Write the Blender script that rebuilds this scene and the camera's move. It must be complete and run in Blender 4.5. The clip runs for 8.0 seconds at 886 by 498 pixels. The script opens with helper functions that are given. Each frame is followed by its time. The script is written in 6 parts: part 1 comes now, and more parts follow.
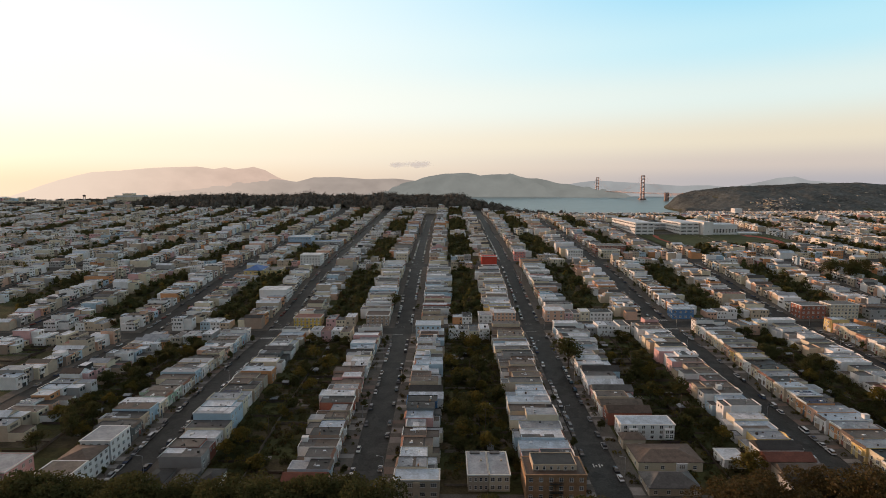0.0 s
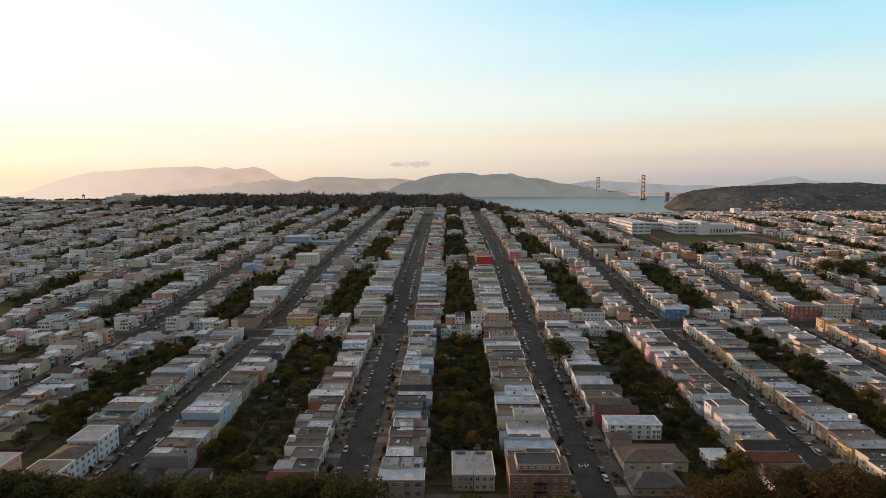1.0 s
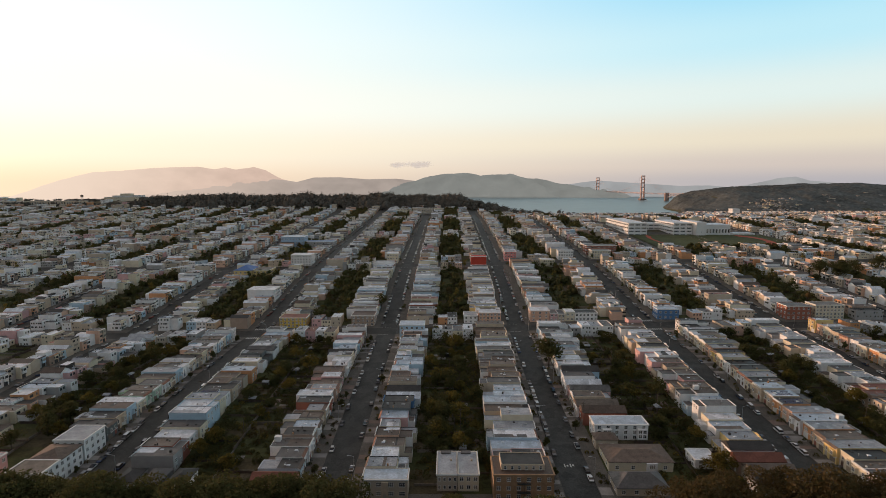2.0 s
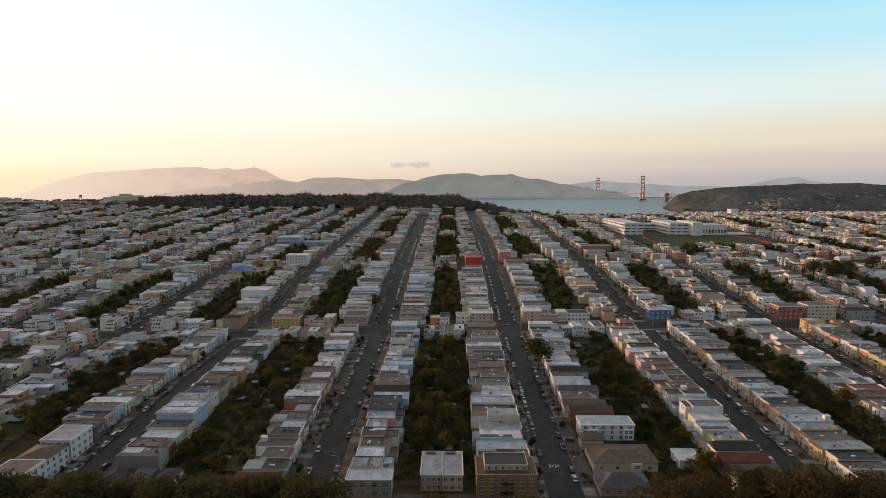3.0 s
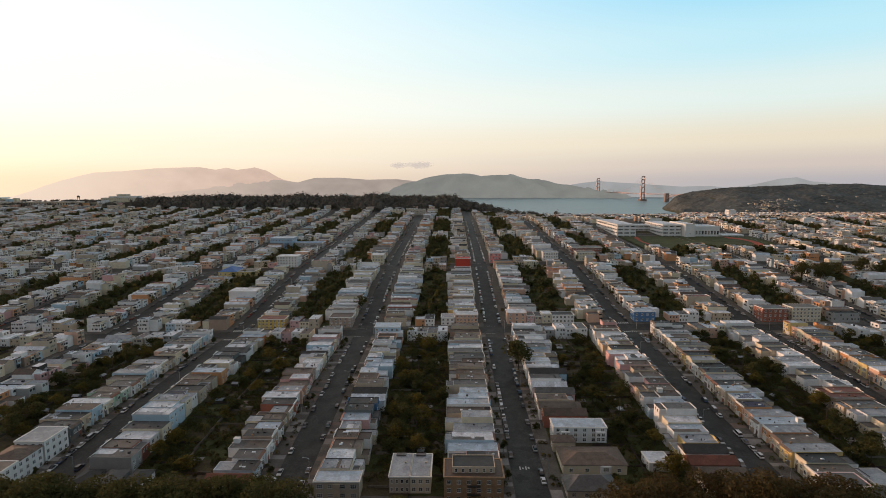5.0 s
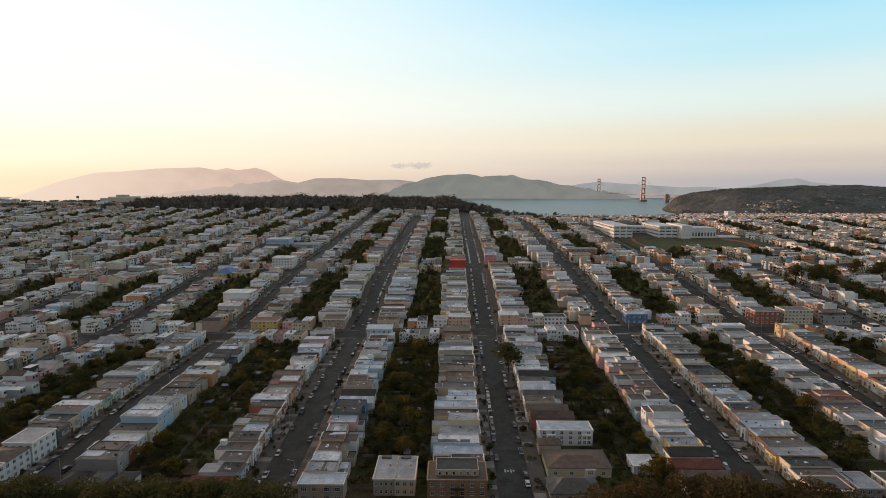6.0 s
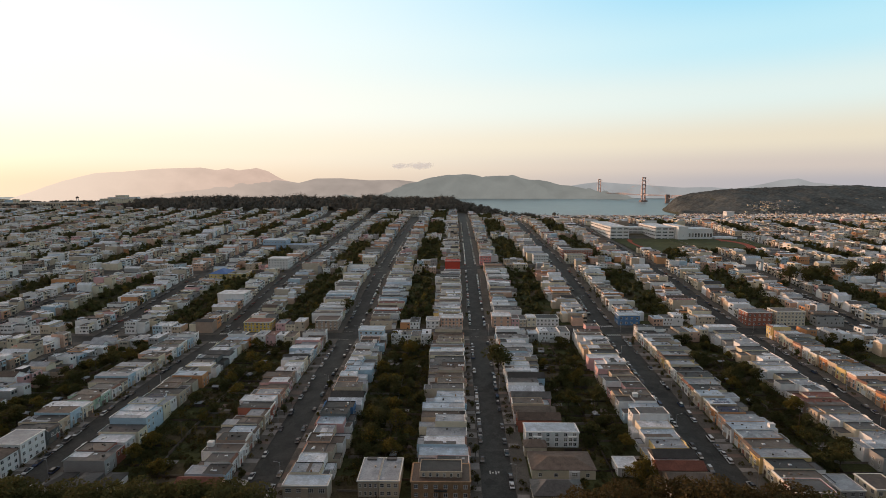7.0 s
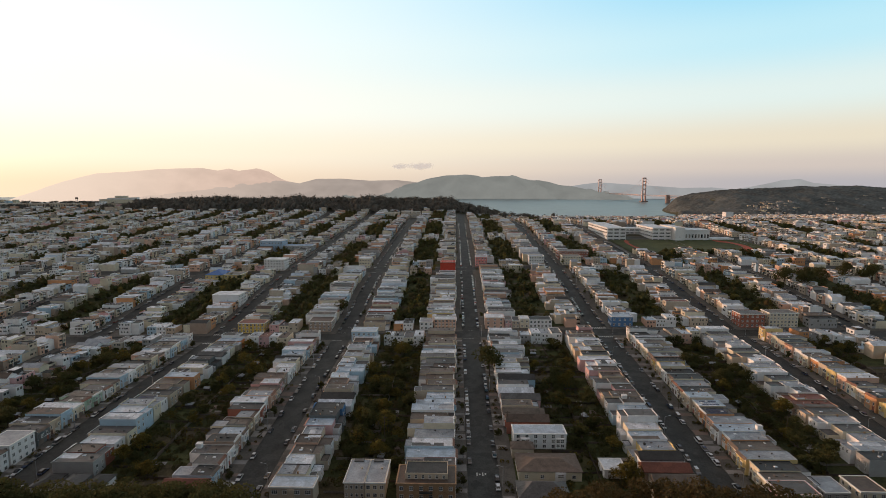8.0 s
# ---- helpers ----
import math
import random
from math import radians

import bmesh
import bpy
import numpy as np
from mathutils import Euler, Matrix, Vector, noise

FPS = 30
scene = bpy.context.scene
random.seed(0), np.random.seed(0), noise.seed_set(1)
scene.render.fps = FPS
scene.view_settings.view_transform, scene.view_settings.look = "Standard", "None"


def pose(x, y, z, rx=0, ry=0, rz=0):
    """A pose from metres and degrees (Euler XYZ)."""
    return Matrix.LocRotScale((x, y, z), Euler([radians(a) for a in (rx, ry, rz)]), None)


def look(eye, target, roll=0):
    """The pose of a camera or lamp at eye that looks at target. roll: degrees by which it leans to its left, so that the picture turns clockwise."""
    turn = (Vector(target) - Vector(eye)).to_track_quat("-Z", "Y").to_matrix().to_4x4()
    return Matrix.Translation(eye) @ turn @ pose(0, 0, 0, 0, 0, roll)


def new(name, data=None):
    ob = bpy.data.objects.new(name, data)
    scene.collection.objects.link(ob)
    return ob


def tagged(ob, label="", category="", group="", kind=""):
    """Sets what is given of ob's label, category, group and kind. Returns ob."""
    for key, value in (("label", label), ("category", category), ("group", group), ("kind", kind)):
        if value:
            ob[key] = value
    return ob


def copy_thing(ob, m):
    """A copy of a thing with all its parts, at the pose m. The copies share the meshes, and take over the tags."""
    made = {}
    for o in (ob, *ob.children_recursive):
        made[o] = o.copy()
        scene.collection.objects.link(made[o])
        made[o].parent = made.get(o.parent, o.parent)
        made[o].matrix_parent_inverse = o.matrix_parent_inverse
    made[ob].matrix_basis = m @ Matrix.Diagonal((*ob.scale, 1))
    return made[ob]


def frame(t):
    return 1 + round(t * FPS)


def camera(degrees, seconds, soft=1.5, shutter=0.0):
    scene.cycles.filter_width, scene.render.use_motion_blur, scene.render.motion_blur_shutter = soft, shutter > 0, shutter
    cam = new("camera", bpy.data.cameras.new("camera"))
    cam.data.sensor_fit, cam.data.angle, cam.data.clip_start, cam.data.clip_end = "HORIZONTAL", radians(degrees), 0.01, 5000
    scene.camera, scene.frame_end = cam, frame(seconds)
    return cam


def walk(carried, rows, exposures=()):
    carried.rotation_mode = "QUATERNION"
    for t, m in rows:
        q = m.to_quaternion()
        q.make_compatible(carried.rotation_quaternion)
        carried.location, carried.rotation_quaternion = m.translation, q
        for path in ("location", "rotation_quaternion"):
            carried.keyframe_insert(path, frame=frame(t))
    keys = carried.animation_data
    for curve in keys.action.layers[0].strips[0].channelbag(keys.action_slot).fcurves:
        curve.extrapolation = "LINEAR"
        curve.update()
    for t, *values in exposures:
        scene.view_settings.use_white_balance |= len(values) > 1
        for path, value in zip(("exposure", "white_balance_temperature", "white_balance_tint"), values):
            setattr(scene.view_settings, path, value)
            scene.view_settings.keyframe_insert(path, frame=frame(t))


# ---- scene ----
cam = camera(79.5, 8.0, soft=0.5)
PATH = [
    (0, (-0.424, 0.237, 110.012), (-0.44, 2.221, 109.763), -0.1),
    (0.5, (2.621, -0.009, 110.157), (2.603, 1.975, 109.907), -0.1),
    (1, (5.625, -0.211, 110.263), (5.605, 1.774, 110.013), -0.1),
    (1.5, (8.698, -0.232, 110.149), (8.677, 1.752, 109.9), -0.1),
    (3, (18.101, -0.607, 110.358), (18.076, 1.378, 110.11), -0.1),
    (3.5, (21.315, -0.788, 110.401), (21.289, 1.197, 110.154), -0.1),
    (4, (24.372, -0.954, 110.59), (24.344, 1.03, 110.343), -0.1),
    (4.5, (27.536, -1.155, 111.106), (27.506, 0.829, 110.858), -0.1),
    (6, (37.104, -1.999, 113.045), (37.068, -0.015, 112.799), -0.0),
    (6.5, (40.281, -2.29, 113.659), (40.243, -0.306, 113.413), -0.0),
    (7, (43.685, -2.734, 114.231), (43.644, -0.749, 113.985), -0.0),
    (7.5, (46.685, -2.955, 114.724), (46.642, -0.971, 114.479), 0.0),
    (8, (49.5, -3.314, 115.254), (49.455, -1.33, 115.009), 0.0),
]
walk(cam, [(t, look(eye, target, roll)) for t, eye, target, roll in PATH])

# ---- light, sky and exposure ----
SUN_AZ, SUN_EL = -68.0, 6.0          # degrees from the avenues' line (minus: towards the west), degrees up
world = bpy.data.worlds.new("evening_sky")
scene.world = world
world.use_nodes = True
wn, wl = world.node_tree.nodes, world.node_tree.links
wn.clear()
sky = wn.new("ShaderNodeTexSky")
sky.sky_type = 'NISHITA'
sky.sun_disc = False
sky.sun_elevation, sky.sun_rotation = radians(SUN_EL), radians(SUN_AZ)
sky.altitude, sky.air_density, sky.dust_density, sky.ozone_density = 100.0, 1.0, 2.0, 2.0
bgn = wn.new("ShaderNodeBackground")
bgn.inputs["Strength"].default_value = 1.0
wout = wn.new("ShaderNodeOutputWorld")
tc, sep = wn.new("ShaderNodeTexCoord"), wn.new("ShaderNodeSeparateXYZ")
wl.new(tc.outputs["Generated"], sep.inputs[0])


def sky_ramp(stops):
    r = wn.new("ShaderNodeValToRGB")
    r.color_ramp.interpolation = 'EASE'
    while len(r.color_ramp.elements) < len(stops):
        r.color_ramp.elements.new(0.5)
    for e, (p, c) in zip(r.color_ramp.elements, stops):
        e.position, e.color = p, (*c, 1)
    wl.new(sep.outputs["Z"], r.inputs[0])
    return r


# evening haze: bright and creamy towards the sun, blue above a pinkish band away from it
haze_sun = sky_ramp([(0.0, (0.93, 0.74, 0.55)), (0.05, (0.97, 0.86, 0.70)), (0.13, (0.99, 0.96, 0.86)), (0.32, (0.93, 1.00, 0.98)), (0.42, (0.78, 0.68, 0.62)), (0.60, (0.45, 0.42, 0.415)), (1.0, (0.388, 0.356, 0.338))])
haze_far = sky_ramp([(0.0, (0.46, 0.44, 0.47)), (0.03, (0.62, 0.54, 0.50)), (0.07, (0.78, 0.69, 0.55)), (0.14, (0.73, 0.83, 0.80)), (0.22, (0.50, 0.79, 0.89)), (0.32, (0.27, 0.67, 0.90)), (0.50, (0.31, 0.31, 0.33)), (1.0, (0.388, 0.356, 0.338))])
dot = wn.new("ShaderNodeVectorMath")
dot.operation = 'DOT_PRODUCT'
dot.inputs[1].default_value = (math.sin(radians(SUN_AZ)), math.cos(radians(SUN_AZ)), 0)
wl.new(tc.outputs["Generated"], dot.inputs[0])
side_of_sun = wn.new("ShaderNodeMapRange")
side_of_sun.interpolation_type = 'SMOOTHSTEP'
side_of_sun.inputs["From Min"].default_value, side_of_sun.inputs["From Max"].default_value = -0.28, 0.92
wl.new(dot.outputs["Value"], side_of_sun.inputs["Value"])
haze = wn.new("ShaderNodeMix")
haze.data_type = 'RGBA'
wl.new(side_of_sun.outputs[0], haze.inputs[0])
wl.new(haze_far.outputs[0], haze.inputs[6])
wl.new(haze_sun.outputs[0], haze.inputs[7])
both = wn.new("ShaderNodeMix")
both.data_type, both.blend_type = 'RGBA', 'ADD'
both.inputs[0].default_value = 0.03      # the clear sky's share
wl.new(haze.outputs[2], both.inputs[6])
wl.new(sky.outputs[0], both.inputs[7])
# the sky behind, away from the sunset, is dimmer
behind = wn.new("ShaderNodeMapRange")
behind.interpolation_type = 'SMOOTHSTEP'
behind.inputs["From Min"].default_value, behind.inputs["From Max"].default_value = -0.6, 0.55
wl.new(sep.outputs["Y"], behind.inputs["Value"])
dusk = wn.new("ShaderNodeMix")       # and rosy
dusk.data_type = 'RGBA'
dusk.inputs[6].default_value, dusk.inputs[7].default_value = (0.75, 0.69, 0.69, 1), (1, 1, 1, 1)
wl.new(behind.outputs[0], dusk.inputs[0])
dimmed = wn.new("ShaderNodeMix")
dimmed.data_type, dimmed.blend_type = 'RGBA', 'MULTIPLY'
dimmed.inputs[0].default_value = 1.0
wl.new(both.outputs[2], dimmed.inputs[6])
wl.new(dusk.outputs[2], dimmed.inputs[7])
wl.new(dimmed.outputs[2], bgn.inputs[0])
wl.new(bgn.outputs[0], wout.inputs[0])
sun_data = bpy.data.lights.new("sun", 'SUN')
sun_data.energy, sun_data.angle, sun_data.color = 2.8, radians(2.0), (1.0, 0.58, 0.365)
sun = new("sun", sun_data)
sa, se = radians(SUN_AZ), radians(SUN_EL)
sun.matrix_world = look((-600, 300, 400), (-600 - math.sin(sa) * math.cos(se), 300 - math.cos(sa) * math.cos(se), 400 - math.sin(se)))
scene.view_settings.exposure = 0.0

# ---- the plan ----
AVENUES = [61.5 + 94.3 * k for k in range(-14, 15)]      # centre lines, running ahead
STREETS = [172.0, 376.0, 560.0, 766.0, 972.0, 1178.0]    # centre lines, running across
HALF = 10.7                                              # half of a street, wall to wall
KERB = 6.6                                               # half of the roadway


def smooth(a, b, x):
    t = min(1.0, max(0.0, (x - a) / (b - a)))
    return t * t * (3 - 2 * t)


# y below 100: an unseen rise added to shade the near houses
PY = [-1500, -400, -250, -100, 0, 60, 100, 130, 172, 200, 250, 300, 340, 376, 400, 430, 465, 495, 530, 560, 620, 700, 766, 860, 900]
PZ = [150, 132, 108, 78, 42, 12, -4, -7, -5.8, -4.5, -1.4, 1.5, 2.8, 3.6, 6.2, 9.4, 13.8, 17.2, 20.4, 22.8, 26.4, 30.2, 33.0, 38.8, 41.0]
WEST_Y, WEST_Z = [900, 1000, 1100, 1200, 1300, 1400, 1700, 2000], [41, 43.5, 46, 54, 66, 64, 30, -22]
EAST_Y, EAST_Z = [900, 1000, 1100, 1300, 1500, 1700, 1800], [41, 38.5, 33.5, 24, 14, 3, -22]
HILL_X, HILL_Z = [940, 1010, 1165, 1290, 1545, 1800, 1970, 2400, 3200], [-22, 12, 62, 78, 90, 97, 88, 70, 30]


def gz(x, y):
    """Height of the ground."""
    if y <= 900:
        z = float(np.interp(y, PY, PZ))
    else:
        w = smooth(-20, 260, x)
        z = (1 - w) * float(np.interp(y, WEST_Y, WEST_Z)) + w * float(np.interp(y, EAST_Y, EAST_Z))
    z += 0.025 * max(-200, min(160, x)) * smooth(230, 376, y) * (1 - smooth(900, 1200, y))
    if 1400 < y < 2600 and x > 600:
        z = max(z, -22 + (34 - 14 * smooth(1500, 1900, y)) * smooth(-10, 45, x - 0.415 * y - 24))
    if y > 1500:
        z = max(z, (float(np.interp(x, HILL_X, HILL_Z)) + 22) * smooth(1700, 2400, y) * (1 - smooth(2500, 3100, y)) * smooth(-80, 20, x - 0.415 * y - 24) - 22)
    return z


# ---- materials ----
def material(name, colour, rough=0.8, metal=0.0, vary=0.12, scale=0.6, fine=6.0, bump=0.15, ramp=None, by="object", spec=0.3, patches=0.0):
    """A surface with stains and grain; ramp gives a choice of colours, one for each object or island."""
    m = bpy.data.materials.new(name)
    m.use_nodes = True
    nt, b = m.node_tree, m.node_tree.nodes["Principled BSDF"]
    N, L = nt.nodes.new, nt.links.new
    geo = N("ShaderNodeNewGeometry")
    n1, n2 = N("ShaderNodeTexNoise"), N("ShaderNodeTexNoise")
    n1.inputs["Scale"].default_value, n2.inputs["Scale"].default_value = scale, fine
    n1.inputs["Detail"].default_value = 4
    L(geo.outputs["Position"], n1.inputs["Vector"])
    L(geo.outputs["Position"], n2.inputs["Vector"])
    add = N("ShaderNodeMath")
    add.operation = 'ADD'
    L(n1.outputs["Fac"], add.inputs[0])
    L(n2.outputs["Fac"], add.inputs[1])
    rng = N("ShaderNodeMapRange")
    rng.inputs["From Min"].default_value, rng.inputs["From Max"].default_value = 0.6, 1.4
    rng.inputs["To Min"].default_value, rng.inputs["To Max"].default_value = 1 - vary * 1.6, 1 + vary
    L(add.outputs[0], rng.inputs["Value"])
    mul = N("ShaderNodeMix")
    mul.data_type, mul.blend_type = 'RGBA', 'MULTIPLY'
    mul.inputs[0].default_value = 1.0
    L(rng.outputs[0], mul.inputs[7])
    if ramp:
        r = N("ShaderNodeValToRGB")
        r.color_ramp.interpolation = 'CONSTANT'
        while len(r.color_ramp.elements) < len(ramp):
            r.color_ramp.elements.new(0.5)
        for i, c in enumerate(ramp):
            r.color_ramp.elements[i].position = i / len(ramp)
            r.color_ramp.elements[i].color = (*c, 1)
        if by == "object":
            L(N("ShaderNodeObjectInfo").outputs["Random"], r.inputs[0])
        else:
            L(geo.outputs["Random Per Island"], r.inputs[0])
        L(r.outputs[0], mul.inputs[6])
    else:
        mul.inputs[6].default_value = (*colour, 1)
    last = mul.outputs[2]
    if patches:                      # mended areas with straight-sided, uneven outlines
        vor, pr, pm = N("ShaderNodeTexVoronoi"), N("ShaderNodeMapRange"), N("ShaderNodeMix")
        vor.distance, vor.inputs["Scale"].default_value = 'MANHATTAN', 0.28
        L(geo.outputs["Position"], vor.inputs["Vector"])
        pr.inputs["To Min"].default_value, pr.inputs["To Max"].default_value = 1 - patches, 1 + patches * 0.6
        L(vor.outputs["Color"], pr.inputs["Value"])
        pm.data_type, pm.blend_type = 'RGBA', 'MULTIPLY'
        pm.inputs[0].default_value = 1.0
        L(last, pm.inputs[6])
        L(pr.outputs[0], pm.inputs[7])
        last = pm.outputs[2]
    L(last, b.inputs["Base Color"])
    if bump:
        bp = N("ShaderNodeBump")
        bp.inputs["Strength"].default_value, bp.inputs["Distance"].default_value = bump, 0.05
        L(n2.outputs["Fac"], bp.inputs["Height"])
        L(bp.outputs[0], b.inputs["Normal"])
    b.inputs["Roughness"].default_value, b.inputs["Metallic"].default_value = rough, metal
    b.inputs["Specular IOR Level"].default_value = spec
    return m


WALLS = {
    "W": (0.76, 0.745, 0.725), "C": (0.66, 0.585, 0.44), "B": (0.48, 0.41, 0.32), "T": (0.54, 0.44, 0.33), "P": (0.64, 0.41, 0.30),
    "K": (0.62, 0.38, 0.365), "Y": (0.64, 0.49, 0.22), "L": (0.42, 0.54, 0.62), "M": (0.42, 0.54, 0.43), "G": (0.36, 0.35, 0.335),
    "D": (0.16, 0.17, 0.165), "R": (0.33, 0.13, 0.09), "O": (0.58, 0.29, 0.14), "U": (0.10, 0.20, 0.36), "A": (0.36, 0.27, 0.21),
}
ROOFS = {
    "w": (0.66, 0.69, 0.73), "s": (0.34, 0.36, 0.385), "g": (0.125, 0.12, 0.115), "d": (0.055, 0.053, 0.05), "b": (0.11, 0.080, 0.062),
    "r": (0.20, 0.075, 0.05), "l": (0.45, 0.53, 0.61), "n": (0.155, 0.128, 0.105),
}
wall_mat = {k: material("stucco_" + k, c, rough=0.9, vary=0.10, scale=0.35, fine=3.0) for k, c in WALLS.items()}
roof_mat = {k: material("roofing_" + k, c, rough=0.58, vary=0.24, scale=0.3, fine=1.6, bump=0.08, patches=0.24, spec=0.28) for k, c in ROOFS.items()}
M_walls_far = material("stucco_mixed", (0, 0, 0), rough=0.9, vary=0.12, scale=0.3, by="island",
                       ramp=[WALLS[k] for k in "WWKBTCWPWGBWCLCAWTPGWBCPTWWBTCWO"])
M_roofs_far = material("roofing_mixed", (0, 0, 0), rough=0.58, spec=0.28, vary=0.3, scale=0.3, by="island",
                       ramp=[ROOFS[k] for k in "wsgwslwdwsbgwnslwwdnsgwbwsnwdlsr"])
M_trim = material("white_trim", (0.75, 0.74, 0.71), rough=0.6, vary=0.06)
M_glass = material("window_glass", (0, 0, 0), rough=0.08, vary=0.05, bump=0, spec=0.6, ramp=[(0.025, 0.03, 0.035), (0.03, 0.034, 0.038), (0.04, 0.04, 0.04), (0.11, 0.10, 0.085), (0.24, 0.215, 0.18)])
M_glass_far = material("curtained_window_glass", (0, 0, 0), rough=0.1, vary=0.05, bump=0, spec=0.6, by="island", ramp=[(0.04, 0.042, 0.045), (0.07, 0.07, 0.07), (0.12, 0.11, 0.10), (0.05, 0.05, 0.05), (0.2, 0.18, 0.155), (0.3, 0.27, 0.23)])
M_asphalt = material("asphalt", (0.052, 0.052, 0.047), rough=0.72, spec=0.3, vary=0.4, scale=0.12, fine=1.5, patches=0.36)
M_concrete = material("concrete_pavement", (0.130, 0.120, 0.105), rough=0.9, vary=0.3, scale=0.25, fine=2.0)
M_line = material("road_paint", (0.62, 0.62, 0.58), rough=0.7, vary=0.25, scale=1.2)
M_yard = material("yard_soil_and_grass", (0, 0, 0), rough=0.95, vary=0.4, scale=0.25, fine=1.2, by="island",
                  ramp=[(0.068, 0.064, 0.024), (0.056, 0.066, 0.022), (0.075, 0.062, 0.032), (0.050, 0.058, 0.019), (0.070, 0.078, 0.028), (0.10, 0.085, 0.055)])
M_soil = material("dry_ground", (0.075, 0.07, 0.035), rough=0.95, vary=0.4, scale=0.08, fine=0.7)
M_fence = material("weathered_fence_boards", (0, 0, 0), rough=0.9, vary=0.3, scale=0.5, by="island",
                   ramp=[(0.10, 0.075, 0.055), (0.14, 0.11, 0.085), (0.07, 0.055, 0.045), (0.2, 0.17, 0.14)])
def leaves(name, shades):
    """Leaves that let some light through."""
    m = material(name, (0, 0, 0), rough=0.8, vary=0.2, scale=0.25, fine=1.5, bump=0, spec=0.08, by="island", ramp=shades)
    nt = m.node_tree
    b, out = nt.nodes["Principled BSDF"], nt.nodes["Material Output"]
    tr, mix = nt.nodes.new("ShaderNodeBsdfTranslucent"), nt.nodes.new("ShaderNodeMixShader")
    nt.links.new(b.inputs["Base Color"].links[0].from_socket, tr.inputs["Color"])
    mix.inputs[0].default_value = 0.35
    nt.links.new(b.outputs[0], mix.inputs[1])
    nt.links.new(tr.outputs[0], mix.inputs[2])
    nt.links.new(mix.outputs[0], out.inputs["Surface"])
    return m


M_leaf = leaves("dark_leaves", [(0.092, 0.090, 0.034), (0.076, 0.082, 0.030), (0.102, 0.090, 0.036), (0.068, 0.070, 0.027)])
M_leaf_dry = leaves("autumn_leaves", [(0.092, 0.065, 0.026), (0.080, 0.062, 0.024), (0.105, 0.070, 0.028), (0.072, 0.060, 0.024), (0.11, 0.085, 0.046)])
M_leaf_gold = leaves("golden_green_leaves", [(0.16, 0.125, 0.032), (0.13, 0.11, 0.030), (0.19, 0.14, 0.036), (0.11, 0.10, 0.028)])
M_bark = material("bark", (0.09, 0.07, 0.055), rough=0.95, vary=0.4, scale=1.0)
# paler and greyer than the leaves, with distance haze put into the colour
M_woods = material("distant_woods", (0.125, 0.112, 0.094), rough=0.9, spec=0.03, vary=0.3, scale=0.05, fine=0.4, bump=0)
# leaf colour greyed and lightened: the haze over the hill is painted in
M_hill_woods = material("haze_tinted_hill_woods", (0.112, 0.118, 0.112), rough=0.95, vary=0.45, scale=0.006, fine=0.09, bump=0, spec=0.05)
M_driveway = material("driveway_concrete", (0, 0, 0), rough=0.9, vary=0.2, scale=0.4, by="island", ramp=[(0.30, 0.28, 0.26), (0.24, 0.22, 0.205), (0.20, 0.15, 0.125), (0.27, 0.26, 0.25)])
M_water = material("bay_water", (0.135, 0.195, 0.205), rough=0.36, vary=0.15, scale=0.01, fine=0.05, bump=0.3)


# ---- helpers for meshes ----
class Heap:
    """Collects faces, then becomes one mesh."""
    def __init__(self):
        self.v, self.f, self.m = [], [], []

    def quad(self, pts, mat=0):
        n = len(self.v)
        self.v += [tuple(p) for p in pts]
        self.f.append(tuple(range(n, n + len(pts))))
        self.m.append(mat)

    def box(self, x0, x1, y0, y1, z0, z1, mat=0, floor=True, top=True):
        n = len(self.v)
        self.v += [(x0, y0, z0), (x1, y0, z0), (x1, y1, z0), (x0, y1, z0), (x0, y0, z1), (x1, y0, z1), (x1, y1, z1), (x0, y1, z1)]
        fs = [(0, 1, 5, 4), (1, 2, 6, 5), (2, 3, 7, 6), (3, 0, 4, 7)]
        if top:
            fs.append((4, 5, 6, 7))
        if floor:
            fs.append((3, 2, 1, 0))
        for f in fs:
            self.f.append(tuple(n + i for i in f))
            self.m.append(mat)

    def tube(self, x, y, z0, z1, r0, r1, n=8, mat=0, dx=0.0, dy=0.0):
        k = len(self.v)
        for zz, r, ox, oy in ((z0, r0, 0, 0), (z1, r1, dx, dy)):
            for i in range(n):
                a = 2 * math.pi * i / n
                self.v.append((x + ox + r * math.cos(a), y + oy + r * math.sin(a), zz))
        for i in range(n):
            j = (i + 1) % n
            self.f.append((k + i, k + j, k + n + j, k + n + i))
            self.m.append(mat)
        self.f.append(tuple(k + n + i for i in range(n)))
        self.m.append(mat)

    def mesh(self, name, mats, flat=True):
        me = bpy.data.meshes.new(name)
        me.from_pydata(self.v, [], self.f)
        for m in mats:
            me.materials.append(m)
        if len(mats) > 1:
            me.polygons.foreach_set("material_index", self.m)
        if not flat:
            me.polygons.foreach_set("use_smooth", [True] * len(self.f))
        me.update()
        return me


def thing(name, heap, mats, label, category, kind="", group="", flat=True):
    return tagged(new(name, heap.mesh(name, mats, flat)), label, category, group, kind)


def part(name, mesh, parent, m=None, label=""):
    """Hangs one mesh under a thing."""
    ob = new(name, mesh)
    ob.parent = parent
    if m is not None:
        ob.matrix_basis = m
    return tagged(ob, label)


